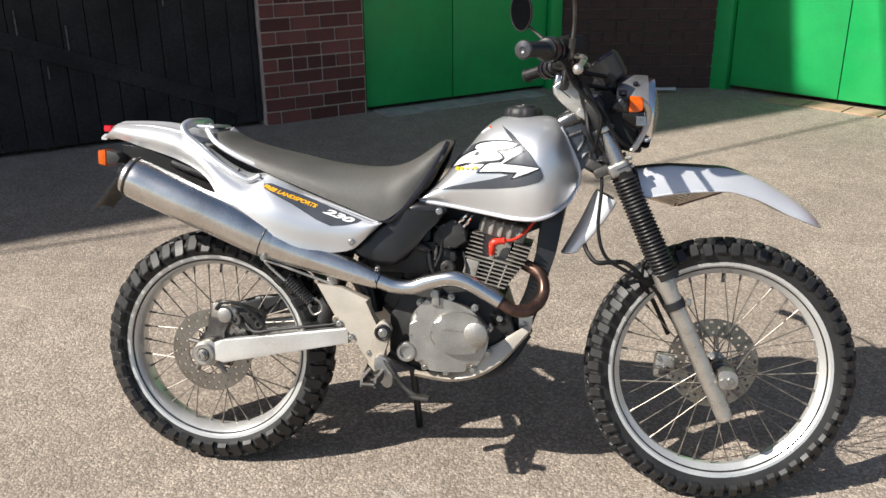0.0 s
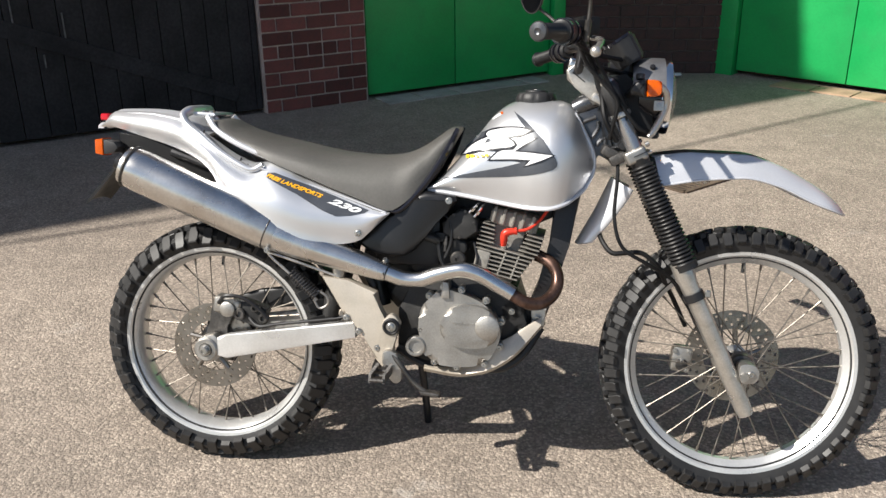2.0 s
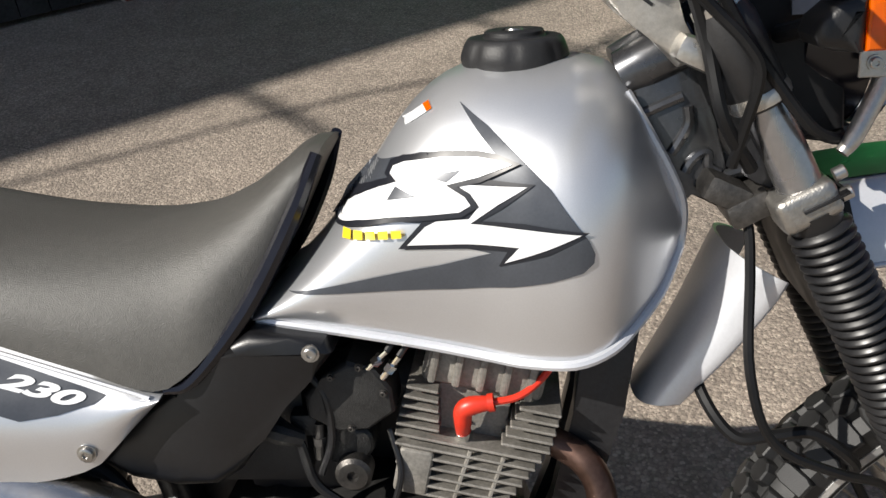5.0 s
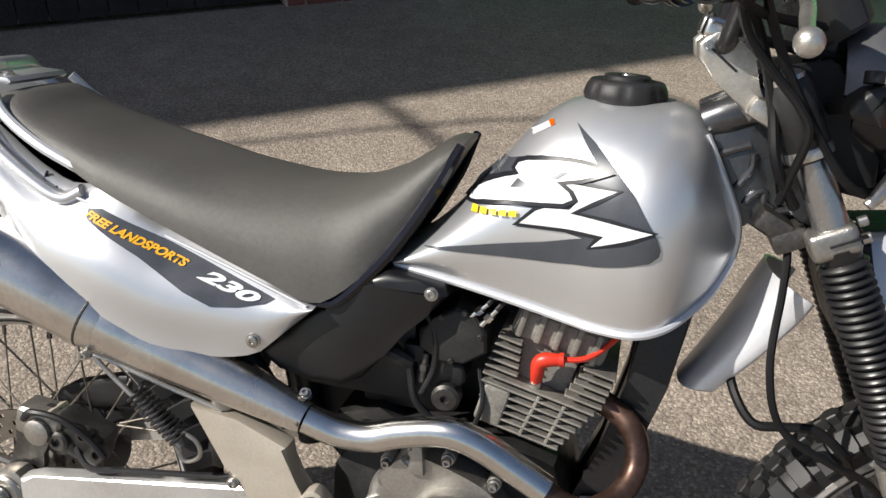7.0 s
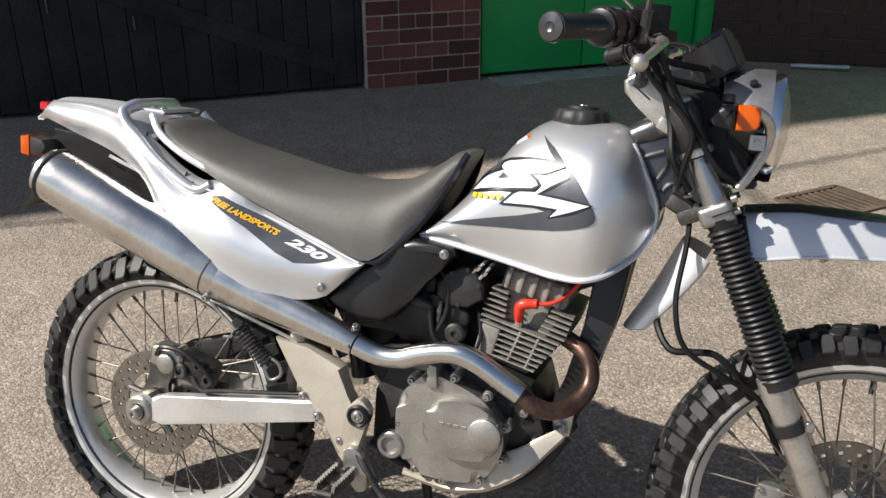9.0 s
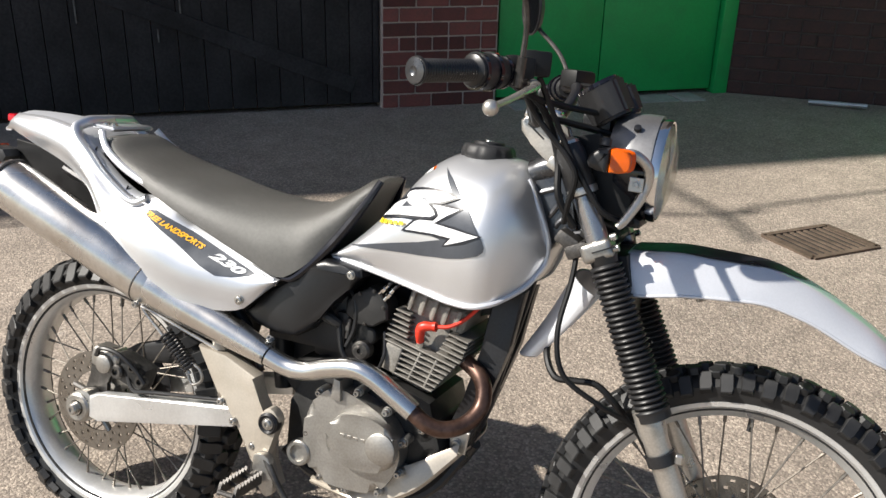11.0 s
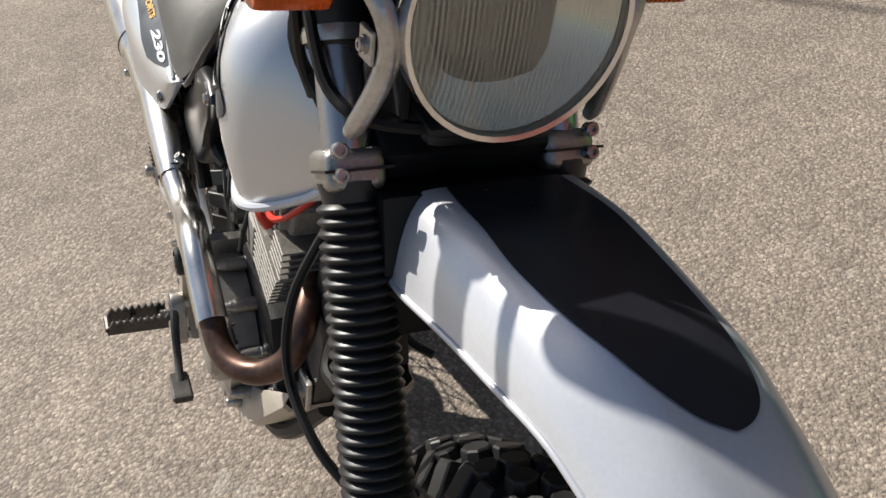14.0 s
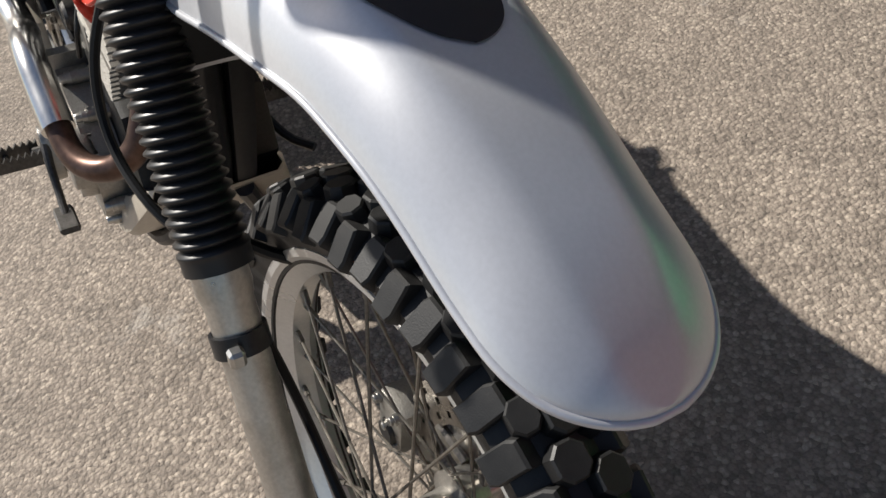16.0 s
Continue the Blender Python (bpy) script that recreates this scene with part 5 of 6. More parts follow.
for dx, dz in ((-0.018, 0.024), (0.018, 0.024), (0.0, -0.002), (0.012, -0.026)):
    bolt("caliper_bolt", (1.232 + dx, 0.038, 0.338 + dz), 0.005, 0.006, cal)
bm = bmesh.new()
slab(bm, round_outline([(1.340, 0.372), (1.360, 0.384), (1.386, 0.376), (1.392, 0.350), (1.37, 0.332), (1.345, 0.345)], 3), -0.055, -0.036, 0.003, 2)
fpart("speedometer_drive", bm, dark_steel, bike)

# splash guard under the fender (louvred inner liner)
for k in range(6):
    bm = bmesh.new()
    x = 1.140 + 0.021 * k
    tube(bm, [(x, -0.062, 0.812 - 0.001 * k), (x + 0.014, -0.03, 0.800 + 0.002 * k), (x + 0.016, 0.03, 0.800 + 0.002 * k), (x, 0.062, 0.812)], 0.004, 6, 4)
    fpart("inner_rib", bm, cream_alloy, fender)


def grown(outline, d):
    """An outline moved outwards by d."""
    n = len(outline)
    area = sum(outline[i][0] * outline[(i + 1) % n][1] - outline[(i + 1) % n][0] * outline[i][1] for i in range(n))
    sign = 1 if area > 0 else -1
    out = []
    for i in range(n):
        a, b, c = (Vector(outline[(i + k) % n]) for k in (-1, 0, 1))
        p, q = (b - a).normalized(), (c - b).normalized()
        n1, n2 = Vector((p.y, -p.x)) * sign, Vector((q.y, -q.x)) * sign
        m = n1 + n2
        m = m / max(0.35, m.dot(n1)) if m.length > 1e-5 else n1
        out.append((b.x + m.x * d, b.y + m.y * d))
    return out


# ---- motorcycle details: tank graphics ----
def on_tank(gap):
    return lambda x, z: -tank_side(x, z) - gap


FIELD = [(0.688, 0.907), (0.715, 0.918), (0.743, 0.926), (0.790, 0.928), (0.808, 0.9265), (0.793, 0.944), (0.777, 0.965), (0.802, 0.948), (0.827, 0.926), (0.853, 0.901), (0.872, 0.874), (0.884, 0.858), (0.889, 0.846), (0.888, 0.838), (0.879, 0.830), (0.852, 0.821),
         (0.819, 0.814), (0.770, 0.808), (0.719, 0.805), (0.608, 0.798), (0.697, 0.818), (0.757, 0.831), (0.802, 0.844), (0.782, 0.847), (0.725, 0.844), (0.745, 0.868), (0.704, 0.869), (0.642, 0.849), (0.658, 0.877)]
LOOP = [(0.822, 0.920), (0.808, 0.923), (0.794, 0.925), (0.777, 0.925), (0.761, 0.924), (0.742, 0.921), (0.727, 0.918), (0.716, 0.913), (0.713, 0.907), (0.720, 0.902), (0.702, 0.895), (0.687, 0.887), (0.673, 0.878), (0.657, 0.865), (0.645, 0.853),
        (0.680, 0.866), (0.711, 0.873), (0.752, 0.877), (0.776, 0.880), (0.786, 0.886), (0.781, 0.893), (0.765, 0.902), (0.793, 0.909)]
DART = [(0.773, 0.9025), (0.804, 0.902), (0.834, 0.9025), (0.809, 0.887), (0.785, 0.870), (0.831, 0.868), (0.878, 0.864), (0.849, 0.851), (0.813, 0.837), (0.826, 0.852), (0.782, 0.852), (0.728, 0.849), (0.745, 0.866), (0.755, 0.871), (0.784, 0.874), (0.793, 0.885), (0.786, 0.895)]
decal("tank_graphic", FIELD, decal_grey, tank, on_tank(0.0012), 4, "dark grey pointed graphic")
decal("graphic_outline", grown(DART, 0.0046), decal_black, tank, on_tank(0.0026), 4)
decal("graphic_stroke", DART, decal_white, tank, on_tank(0.0036), 4, "white forked stroke with black outline")
decal("graphic_outline", grown(LOOP, 0.0046), decal_black, tank, on_tank(0.0046), 4)
decal("graphic_stroke", LOOP, decal_white, tank, on_tank(0.0056), 4, "white looped stroke with black outline")
for cut in ([(0.711, 0.887), (0.738, 0.892), (0.719, 0.8985)], [(0.746, 0.909), (0.778, 0.9145), (0.765, 0.9045)]):
    decal("graphic_notch", cut, decal_grey, tank, on_tank(0.0064), 4)
for k in range(5):
    x, z = 0.665 + 0.0122 * k, 0.8568 + 0.0012 * k
    decal("logo_bar", [(x, z), (x + 0.0092, z + 0.0009), (x + 0.0097, z - 0.006), (x + 0.0005, z - 0.0069)], yellow_ink, tank, on_tank(0.0050), 1)
decal("sticker_stripe", [(0.741, 0.9595), (0.747, 0.963), (0.751, 0.958), (0.746, 0.9555)], orange_lens, tank, on_tank(0.0024), 2)
decal("warning_sticker", [(0.718, 0.944), (0.747, 0.963), (0.751, 0.958), (0.725, 0.942)], decal_white, tank, on_tank(0.0016), 2)


def on_cover(gap):
    return lambda x, z: -cowl_y(x, z) - gap


decal("cover_graphic", [(0.176, 0.800), (0.196, 0.801), (0.286, 0.771), (0.380, 0.737), (0.436, 0.717), (0.425, 0.710), (0.392, 0.703), (0.358, 0.701), (0.323, 0.715), (0.257, 0.752), (0.180, 0.788)], decal_grey, cover_right, on_cover(0.0010), 4, "dark grey strip with lettering")
text_on("lettering", "FREE LANDSPORTS", (0.176, 0.7920), (0.945, -0.328), 0.0118, decal_orange, cover_right, on_cover(0.0024), 0.35, 1.46)
text_on("lettering", "230", (0.335, 0.7335), (0.950, -0.312), 0.0178, decal_white, cover_right, on_cover(0.0024), 0.45, 2.75)
# raised crease along the side cover
bm = bmesh.new()
tube(bm, [(0.150, -cowl_y(0.15, 0.80) - 0.001, 0.812), (0.300, -cowl_y(0.30, 0.77) - 0.001, 0.768), (0.478, -cowl_y(0.478, 0.712) - 0.001, 0.713)], 0.0022, 6, 5)
part("cover_edge", bm, white_silver, cover_right)
bolt("cover_bolt", (0.412, -cowl_y(0.412, 0.661) - 0.002, 0.661), 0.0072, 0.004, cover_right)
bolt("panel_bolt", (0.630, -0.1235, 0.746), 0.0065, 0.005, bike)
for p in ((-0.010, 0.893), (0.098, 0.828), (0.118, 0.812)):
    bm = bmesh.new()
    box(bm, (p[0], -cowl_y(p[0], p[1]) - 0.001, p[1]), (0.004, 0.003, 0.014), Euler((0, 0.4, 0)).to_matrix(), 0.001, 1)
    part("rail_tab", bm, black_steel, bike)

# grab rail round the tail of the seat
for side in (-1, 1):
    bm = bmesh.new()
    tube(bm, [(0.160, side * 0.126, 0.818), (0.135, side * 0.131, 0.806), (0.100, side * 0.130, 0.818), (0.040, side * 0.122, 0.852), (-0.005, side * 0.112, 0.885), (-0.045, side * 0.102, 0.912), (-0.062, side * 0.090, 0.934), (-0.056, side * 0.066, 0.946), (-0.052, side * 0.035, 0.948), (-0.050, 0.0, 0.949)],
         0.0125, 12, 6, 0.7)
    rail = part("grab_rail", bm, silver, bike, "silver tubular grab rail", 60)
    bm = bmesh.new()
    tube(bm, [(0.165, side * 0.118, 0.838), (0.090, side * 0.115, 0.868), (0.030, side * 0.102, 0.900), (0.000, side * 0.085, 0.932)], 0.0075, 8, 5)
    part("rail_inner_bar", bm, white_silver, rail)
bm = bmesh.new()
slab(bm, [(-0.050, 0.944), (0.006, 0.942), (0.012, 0.937), (0.006, 0.932), (-0.048, 0.934)], -0.062, 0.062, 0.004, 2)
deck = part("carrier_plate", bm, silver, bike, "silver grab plate with two bolts")
for x in (-0.030, -0.008):
    bolt("carrier_bolt", (x, -0.040, 0.944), 0.006, 0.004, deck, None, (0, 0, -1))

# tail lamp, rear indicators, mudflap
bm = bmesh.new()
box(bm, (-0.312, 0.0, 0.924), (0.024, 0.066, 0.018), None, 0.006, 3)
part("tail_lamp", bm, red_lens, bike, "red tail lamp")
bm = bmesh.new()
rows = []
for k in range(12):
    u = k / 11
    x, z = -0.245 - 0.115 * u**1.3, 0.870 - 0.160 * u
    w = 0.046 + 0.014 * u
    ring = [(x, w * s / 5, z - 0.012 * (abs(s) / 5) ** 2) for s in range(-5, 6)]
    rows.append(ring + [(p[0] + 0.006, p[1], p[2] - 0.004) for p in ring[::-1]])
loft(bm, rows)
part("rear_mudflap", bm, cable_black, bike, "black rear mudguard extension")
for side in (-1, 1):
    bm = bmesh.new()
    yc = side * 0.098
    slab(bm, [(-0.292, 0.832), (-0.292, 0.868), (-0.270, 0.872), (-0.270, 0.828)], yc - 0.024, yc + 0.024, 0.005, 2)
    ind = part("rear_indicator", bm, orange_lens, bike, "rear indicator with amber lens")
    bm = bmesh.new()
    slab(bm, [(-0.270, 0.830), (-0.270, 0.870), (-0.240, 0.864), (-0.230, 0.850), (-0.240, 0.836)], yc - 0.022, yc + 0.022, 0.006, 2)
    part("indicator_housing", bm, black_plastic, ind)
    bm = bmesh.new()
    rod(bm, (-0.250, yc, 0.850), (-0.245, side * 0.03, 0.862), 0.007, 8)
    part("indicator_stem", bm, black_plastic, ind)
# underside of the tail and rear inner guard
bm = bmesh.new()
rows = []
for k in range(16):
    u = k / 15
    x, z = -0.300 + 0.520 * u, 0.865 - 0.02 * u - 0.16 * u**2
    w = 0.050 + 0.030 * u
    ring = [(x, w * s / 5, z - 0.025 * (abs(s) / 5) ** 2) for s in range(-5, 6)]
    rows.append(ring + [(p[0], p[1] * 0.97, p[2] - 0.005) for p in ring[::-1]])
loft(bm, rows)
part("rear_mudguard", bm, black_plastic, bike, "black plastic rear mudguard under the tail")
# black sheet added to darken the gap between the tail and the muffler
for side in (-1, 1):
    bm = bmesh.new()
    slab(bm, [(-0.250, 0.885), (-0.100, 0.870), (0.020, 0.825), (0.120, 0.720), (0.300, 0.660), (0.300, 0.600), (0.120, 0.640), (-0.060, 0.740), (-0.240, 0.810)], side * 0.066, side * 0.074, 0.002, 1)
    part("tail_liner", bm, cable_black, bike, "black sheet that fills the dark gap behind the muffler")
# muffler fittings
d = (Vector((0.200, -0.138, 0.6486)) - Vector((-0.190, -0.166, 0.813))).normalized()
for at, r in ((0.402, 0.0490), (0.020, 0.0535)):
    bm = bmesh.new()
    lathe(bm, [(-0.003, r - 0.003), (-0.003, r), (-0.001, r + 0.0022), (0.001, r + 0.0022), (0.003, r), (0.003, r - 0.003)], Vector((-0.190, -0.166, 0.813)) + d * at, d, 36, True)
    part("weld_ring", bm, dark_steel, muffler)
for p, ax in (((0.186, -0.176, 0.612), (0, 1, 0)), ((0.478, -0.140, 0.592), (0, 0.6, -0.8))):
    bolt("exhaust_bolt", p, 0.006, 0.008, muffler, None, ax)
bm = bmesh.new()
tube(bm, [(0.480, -0.172, 0.566), (0.482, -0.150, 0.587), (0.486, -0.128, 0.566), (0.484, -0.150, 0.543), (0.480, -0.172, 0.566)], 0.0022, 6, 5)
part("pipe_clamp", bm, black_steel, muffler)

# engine details
bm = bmesh.new()
tube(bm, [(0.763, -0.078, 0.634), (0.764, -0.085, 0.650), (0.7655, -0.088, 0.664), (0.774, -0.089, 0.670), (0.794, -0.089, 0.673)], [0.0072, 0.0090, 0.0096, 0.0096, 0.0072], 14, 4)
plug = part("spark_plug_cap", bm, red_rubber, engine, "bright red silicone spark plug cap")
bm = bmesh.new()
tube(bm, [(0.792, -0.089, 0.673), (0.822, -0.086, 0.679), (0.850, -0.074, 0.700), (0.876, -0.050, 0.736)], 0.0038, 8, 5)
part("ignition_lead", bm, red_rubber, engine, "red ignition lead")
bm = bmesh.new()
lathe(bm, [(-0.003, 0.006), (-0.003, 0.0092), (0.003, 0.0092), (0.003, 0.006)], (0.793, -0.089, 0.673), (1, 0, 0.15), 18, True)
part("cap_collar", bm, red_rubber, plug)
bm = bmesh.new()
tube(bm, [(0.768, -0.040, 0.604), (0.764, -0.070, 0.624), (0.763, -0.079, 0.637)], [0.007, 0.008, 0.0085], 12, 2)
part("spark_plug", bm, chrome, engine)
bolts = [(0.575, 0.512), (0.612, 0.536), (0.658, 0.531), (0.722, 0.507), (0.762, 0.455), (0.760, 0.392), (0.722, 0.345), (0.650, 0.332), (0.592, 0.342), (0.556, 0.425)]
for x, z in (case_point(*p) for p in bolts):
    bolt("cover_bolt", (x, -0.120, z), 0.0062, 0.010, engine)
    bm = bmesh.new()
    lathe(bm, [(0.03, 0.0095), (-0.004, 0.0095), (-0.004, 0.0)], (x, -0.112, z), seg=14)
    part("bolt_boss", bm, cast_alloy, engine)
for k in range(5):
    x = 0.656 + 0.014 * k
    bm = bmesh.new()
    box(bm, (x, -0.1502, 0.446), (0.010, 0.0016, 0.007), None, 0.0005, 1)
    part("cast_mark", bm, cast_alloy, engine)
bm = bmesh.new()
slab(bm, [(0.618, 0.505), (0.640, 0.505), (0.636, 0.545), (0.622, 0.548)], -0.140, -0.085, 0.004, 2)
part("clutch_lever_boss", bm, cast_alloy, engine)
bm = bmesh.new()
slab(bm, [(0.510, 0.470), (0.560, 0.500), (0.600, 0.540), (0.560, 0.560), (0.500, 0.540), (0.480, 0.500)], -0.080, 0.08, 0.008, 2)
part("gearbox_top", bm, engine_black, engine)
for x, z, r in ((0.790, 0.470, 0.030), (0.815, 0.420, 0.024)):
    bm = bmesh.new()
    lathe(bm, [(0.05, r), (-0.080, r), (-0.088, r * 0.8), (-0.088, 0)], (x, 0, z), seg=24)
    part("crankcase_boss", bm, engine_black, engine)
    bolt("case_bolt", (x, -0.090, z), 0.006, 0.006, engine)
# carburettor and inlet
bm = bmesh.new()
rod(bm, (0.600, -0.020, 0.668), (0.720, -0.010, 0.660), 0.030, 18)
carb = part("carburettor", bm, engine_black, bike, "dark carburettor behind the cylinder")
bm = bmesh.new()
slab(bm, [(0.612, 0.662), (0.610, 0.688), (0.630, 0.706), (0.656, 0.724), (0.682, 0.716), (0.698, 0.694), (0.700, 0.668), (0.672, 0.648), (0.640, 0.646)], -0.045, -0.098, 0.008, 3)
part("carb_top", bm, engine_black, carb)
for x, z in ((0.640, 0.708), (0.668, 0.718), (0.690, 0.690), (0.655, 0.652)):
    bolt("cover_screw", (x, -0.098, z), 0.0030, 0.004, carb, dark_steel)
bm = bmesh.new()
slab(bm, round_outline([(0.618, 0.640), (0.640, 0.646), (0.668, 0.640), (0.672, 0.616), (0.650, 0.600), (0.622, 0.606)], 3), -0.035, -0.085, 0.008, 3)
part("float_bowl", bm, engine_black, carb)
bm = bmesh.new()
lathe(bm, [(0.010, 0.019), (-0.010, 0.019), (-0.014, 0.015), (-0.014, 0.006), (-0.010, 0.005), (-0.010, 0.0)], (0.652, -0.088, 0.598), (0, 1, 0), 20)
part("drain_plug", bm, dark_steel, carb)
for pts, r in (([(0.600, -0.085, 0.720), (0.630, -0.095, 0.690), (0.634, -0.098, 0.640), (0.620, -0.098, 0.600)], 0.004), ([(0.690, -0.080, 0.640), (0.700, -0.095, 0.600), (0.690, -0.100, 0.560)], 0.0035), ([(0.575, -0.090, 0.660), (0.600, -0.098, 0.640), (0.612, -0.098, 0.590), (0.640, -0.095, 0.560)], 0.005)):
    bm = bmesh.new()
    tube(bm, pts, r, 8, 5)
    part("carb_hose", bm, boot_rubber, carb)
bm = bmesh.new()
box(bm, (0.605, -0.080, 0.650), (0.028, 0.022, 0.024), None, 0.004, 2)
part("choke_block", bm, engine_black, carb)
for base, tip in (((0.676, -0.094, 0.714), (0.697, -0.098, 0.735)), ((0.690, -0.096, 0.705), (0.708, -0.098, 0.729))):
    bm = bmesh.new()
    rod(bm, base, tip, 0.0032, 10)
    p, q = Vector(base), Vector(tip)
    rod(bm, p + (q - p) * 0.35, p + (q - p) * 0.65, 0.0058, 6)
    part("cable_adjuster", bm, chrome, carb)
    bm = bmesh.new()
    tube(bm, [tip, (tip[0] + 0.014, tip[1] + 0.010, tip[2] + 0.016), (tip[0] + 0.040, tip[1] + 0.050, tip[2] + 0.028)], 0.0032, 8, 4)
    part("cable_end", bm, boot_rubber, carb)
bm = bmesh.new()
rod(bm, (0.622, -0.094, 0.655), (0.620, -0.096, 0.616), 0.0045, 10)
rod(bm, (0.621, -0.095, 0.640), (0.621, -0.0955, 0.632), 0.0068, 6)
part("overflow_pipe", bm, dark_steel, carb)
bm = bmesh.new()
tube(bm, [(0.556, -0.098, 0.655), (0.585, -0.104, 0.650), (0.604, -0.098, 0.640)], [0.010, 0.012, 0.008], 10, 3)
part("breather_joint", bm, engine_black, carb)
bm = bmesh.new()
box(bm, (0.520, 0.0, 0.650), (0.17, 0.150, 0.16), None, 0.02, 2)
part("air_box", bm, black_plastic, bike, "black plastic air box")
bm = bmesh.new()
box(bm, (0.585, 0.0, 0.60), (0.12, 0.12, 0.10), None, 0.02, 2)
part("inlet_duct", bm, black_plastic, bike)

bm = bmesh.new()
slab(bm, [(0.42, 0.50), (0.46, 0.66), (0.56, 0.76), (0.86, 0.755), (0.885, 0.70), (0.80, 0.66), (0.72, 0.64), (0.70, 0.53), (0.60, 0.46), (0.48, 0.44)], 0.005, 0.045, 0.010, 2)
part("inner_shield", bm, black_plastic, bike, "black plastic shield inside the frame")

# frame sides: shroud, cradle tubes
for side in (-1, 1):
    bm = bmesh.new()
    slab(bm, [(0.884, 0.745), (0.945, 0.760), (0.926, 0.642), (0.895, 0.535), (0.862, 0.430), (0.800, 0.388), (0.826, 0.470), (0.850, 0.534), (0.874, 0.639)], side * 0.022, side * 0.050, 0.006, 2)
    part("frame_shroud", bm, black_steel, bike, "black painted frame side")
    bm = bmesh.new()
    tube(bm, [(0.86, side * 0.03, 0.42), (0.81, side * 0.06, 0.345), (0.74, side * 0.075, 0.315), (0.58, side * 0.080, 0.318), (0.50, side * 0.085, 0.36)], 0.013, 10, 5)
    part("cradle_tube", bm, black_steel, bike)
    bm = bmesh.new()
    tube(bm, [(0.44, side * 0.10, 0.52), (0.38, side * 0.105, 0.62), (0.20, side * 0.10, 0.74), (-0.10, side * 0.08, 0.84)], 0.011, 10, 5)
    part("subframe_tube", bm, black_steel, bike)
bm = bmesh.new()
slab(bm, [(0.835, 0.470), (0.875, 0.475), (0.870, 0.430), (0.840, 0.425)], -0.060, -0.052, 0.002, 1)
part("engine_mount", bm, alloy, bike)
bolt("mount_bolt", (0.852, -0.062, 0.450), 0.008, 0.008, bike)

# foot controls
bm = bmesh.new()
slab(bm, round_outline([(0.498, 0.460), (0.518, 0.440), (0.512, 0.412), (0.490, 0.345), (0.470, 0.340), (0.466, 0.400), (0.478, 0.445)], 3), -0.128, -0.152, 0.004, 2)
ped = part("pivot_bracket", bm, cream_alloy, bike, "cream alloy bracket round the swingarm pivot")
bm = bmesh.new()
lathe(bm, [(0.012, 0.022), (-0.004, 0.022), (-0.008, 0.018), (-0.004, 0.014), (-0.004, 0.0)], (0.497, -0.152, 0.430), seg=24)
part("pivot_cap", bm, black_steel, ped)
bolt("pivot_bolt", (0.497, -0.156, 0.430), 0.009, 0.006, ped)
for x, z in ((0.381, 0.446), (0.413, 0.412), (0.497, 0.352), (0.513, 0.306), (0.462, 0.372)):
    bolt("plate_bolt", (x, -0.148, z), 0.0065, 0.006, bike)
bm = bmesh.new()
slab(bm, round_outline([(0.480, 0.368), (0.512, 0.368), (0.525, 0.330), (0.528, 0.300), (0.508, 0.290), (0.484, 0.325)], 3), -0.150, -0.172, 0.005, 2)
part("peg_bracket", bm, cast_alloy, bike)
for side in (-1, 1):
    bm = bmesh.new()
    rod(bm, (0.492, side * 0.150, 0.330), (0.486, side * 0.185, 0.326), 0.010, 10)
    peg = part("foot_peg", bm, dark_steel, bike, "serrated steel foot peg")
    for dx in (-0.017, 0.017):
        bm = bmesh.new()
        teeth = []
        for k in range(9):
            teeth += [(0.176 + 0.010 * k, 0.342), (0.181 + 0.010 * k, 0.334)]
        outline = [(y, z) for y, z in teeth] + [(0.266, 0.318), (0.176, 0.316)]
        slab(bm, outline, -0.003, 0.003)
        bmesh.ops.transform(bm, matrix=Matrix.Translation((0.486 + dx, 0, 0)) @ Matrix(((0, 1, 0, 0), (side, 0, 0, 0), (0, 0, 1, 0), (0, 0, 0, 1))), verts=bm.verts)
        part("peg_teeth", bm, dark_steel, peg)
    for yy in (0.185, 0.225, 0.264):
        bm = bmesh.new()
        rod(bm, (0.469, side * yy, 0.325), (0.503, side * yy, 0.325), 0.005, 8)
        part("peg_bar", bm, dark_steel, peg)
bm = bmesh.new()
tube(bm, [(0.505, -0.165, 0.362), (0.530, -0.170, 0.332), (0.560, -0.172, 0.296), (0.590, -0.174, 0.274)], [0.0075, 0.0065, 0.006, 0.006], 10, 5)
pedal = part("brake_pedal", bm, dark_steel, bike, "steel rear brake pedal")
bm = bmesh.new()
slab(bm, [(0.574, 0.280), (0.626, 0.275), (0.628, 0.266), (0.582, 0.270)], -0.160, -0.190, 0.003, 1)
part("pedal_pad", bm, dark_steel, pedal)
bm = bmesh.new()
tube(bm, [(0.46, -0.120, 0.33), (0.45, -0.110, 0.30), (0.47, -0.10, 0.28)], 0.012, 10, 4)
part("brake_switch", bm, engine_black, bike)
bm = bmesh.new()
tube(bm, [(0.520, 0.115, 0.310), (0.530, 0.165, 0.180), (0.535, 0.215, 0.055)], 0.011, 12, 4)
stand = part("side_stand", bm, black_steel, bike, "black steel side stand, lowered")
bm = bmesh.new()
box(bm, (0.540, 0.222, 0.046), (0.060, 0.040, 0.008), Euler((0.228, 0, 0)).to_matrix(), 0.002, 1)
part("stand_foot", bm, black_steel, stand)
bm = bmesh.new()
tube(bm, [(0.60, 0.12, 0.40), (0.68, 0.15, 0.36), (0.72, 0.18, 0.35)], 0.007, 8, 4)
part("gear_lever", bm, black_steel, bike)

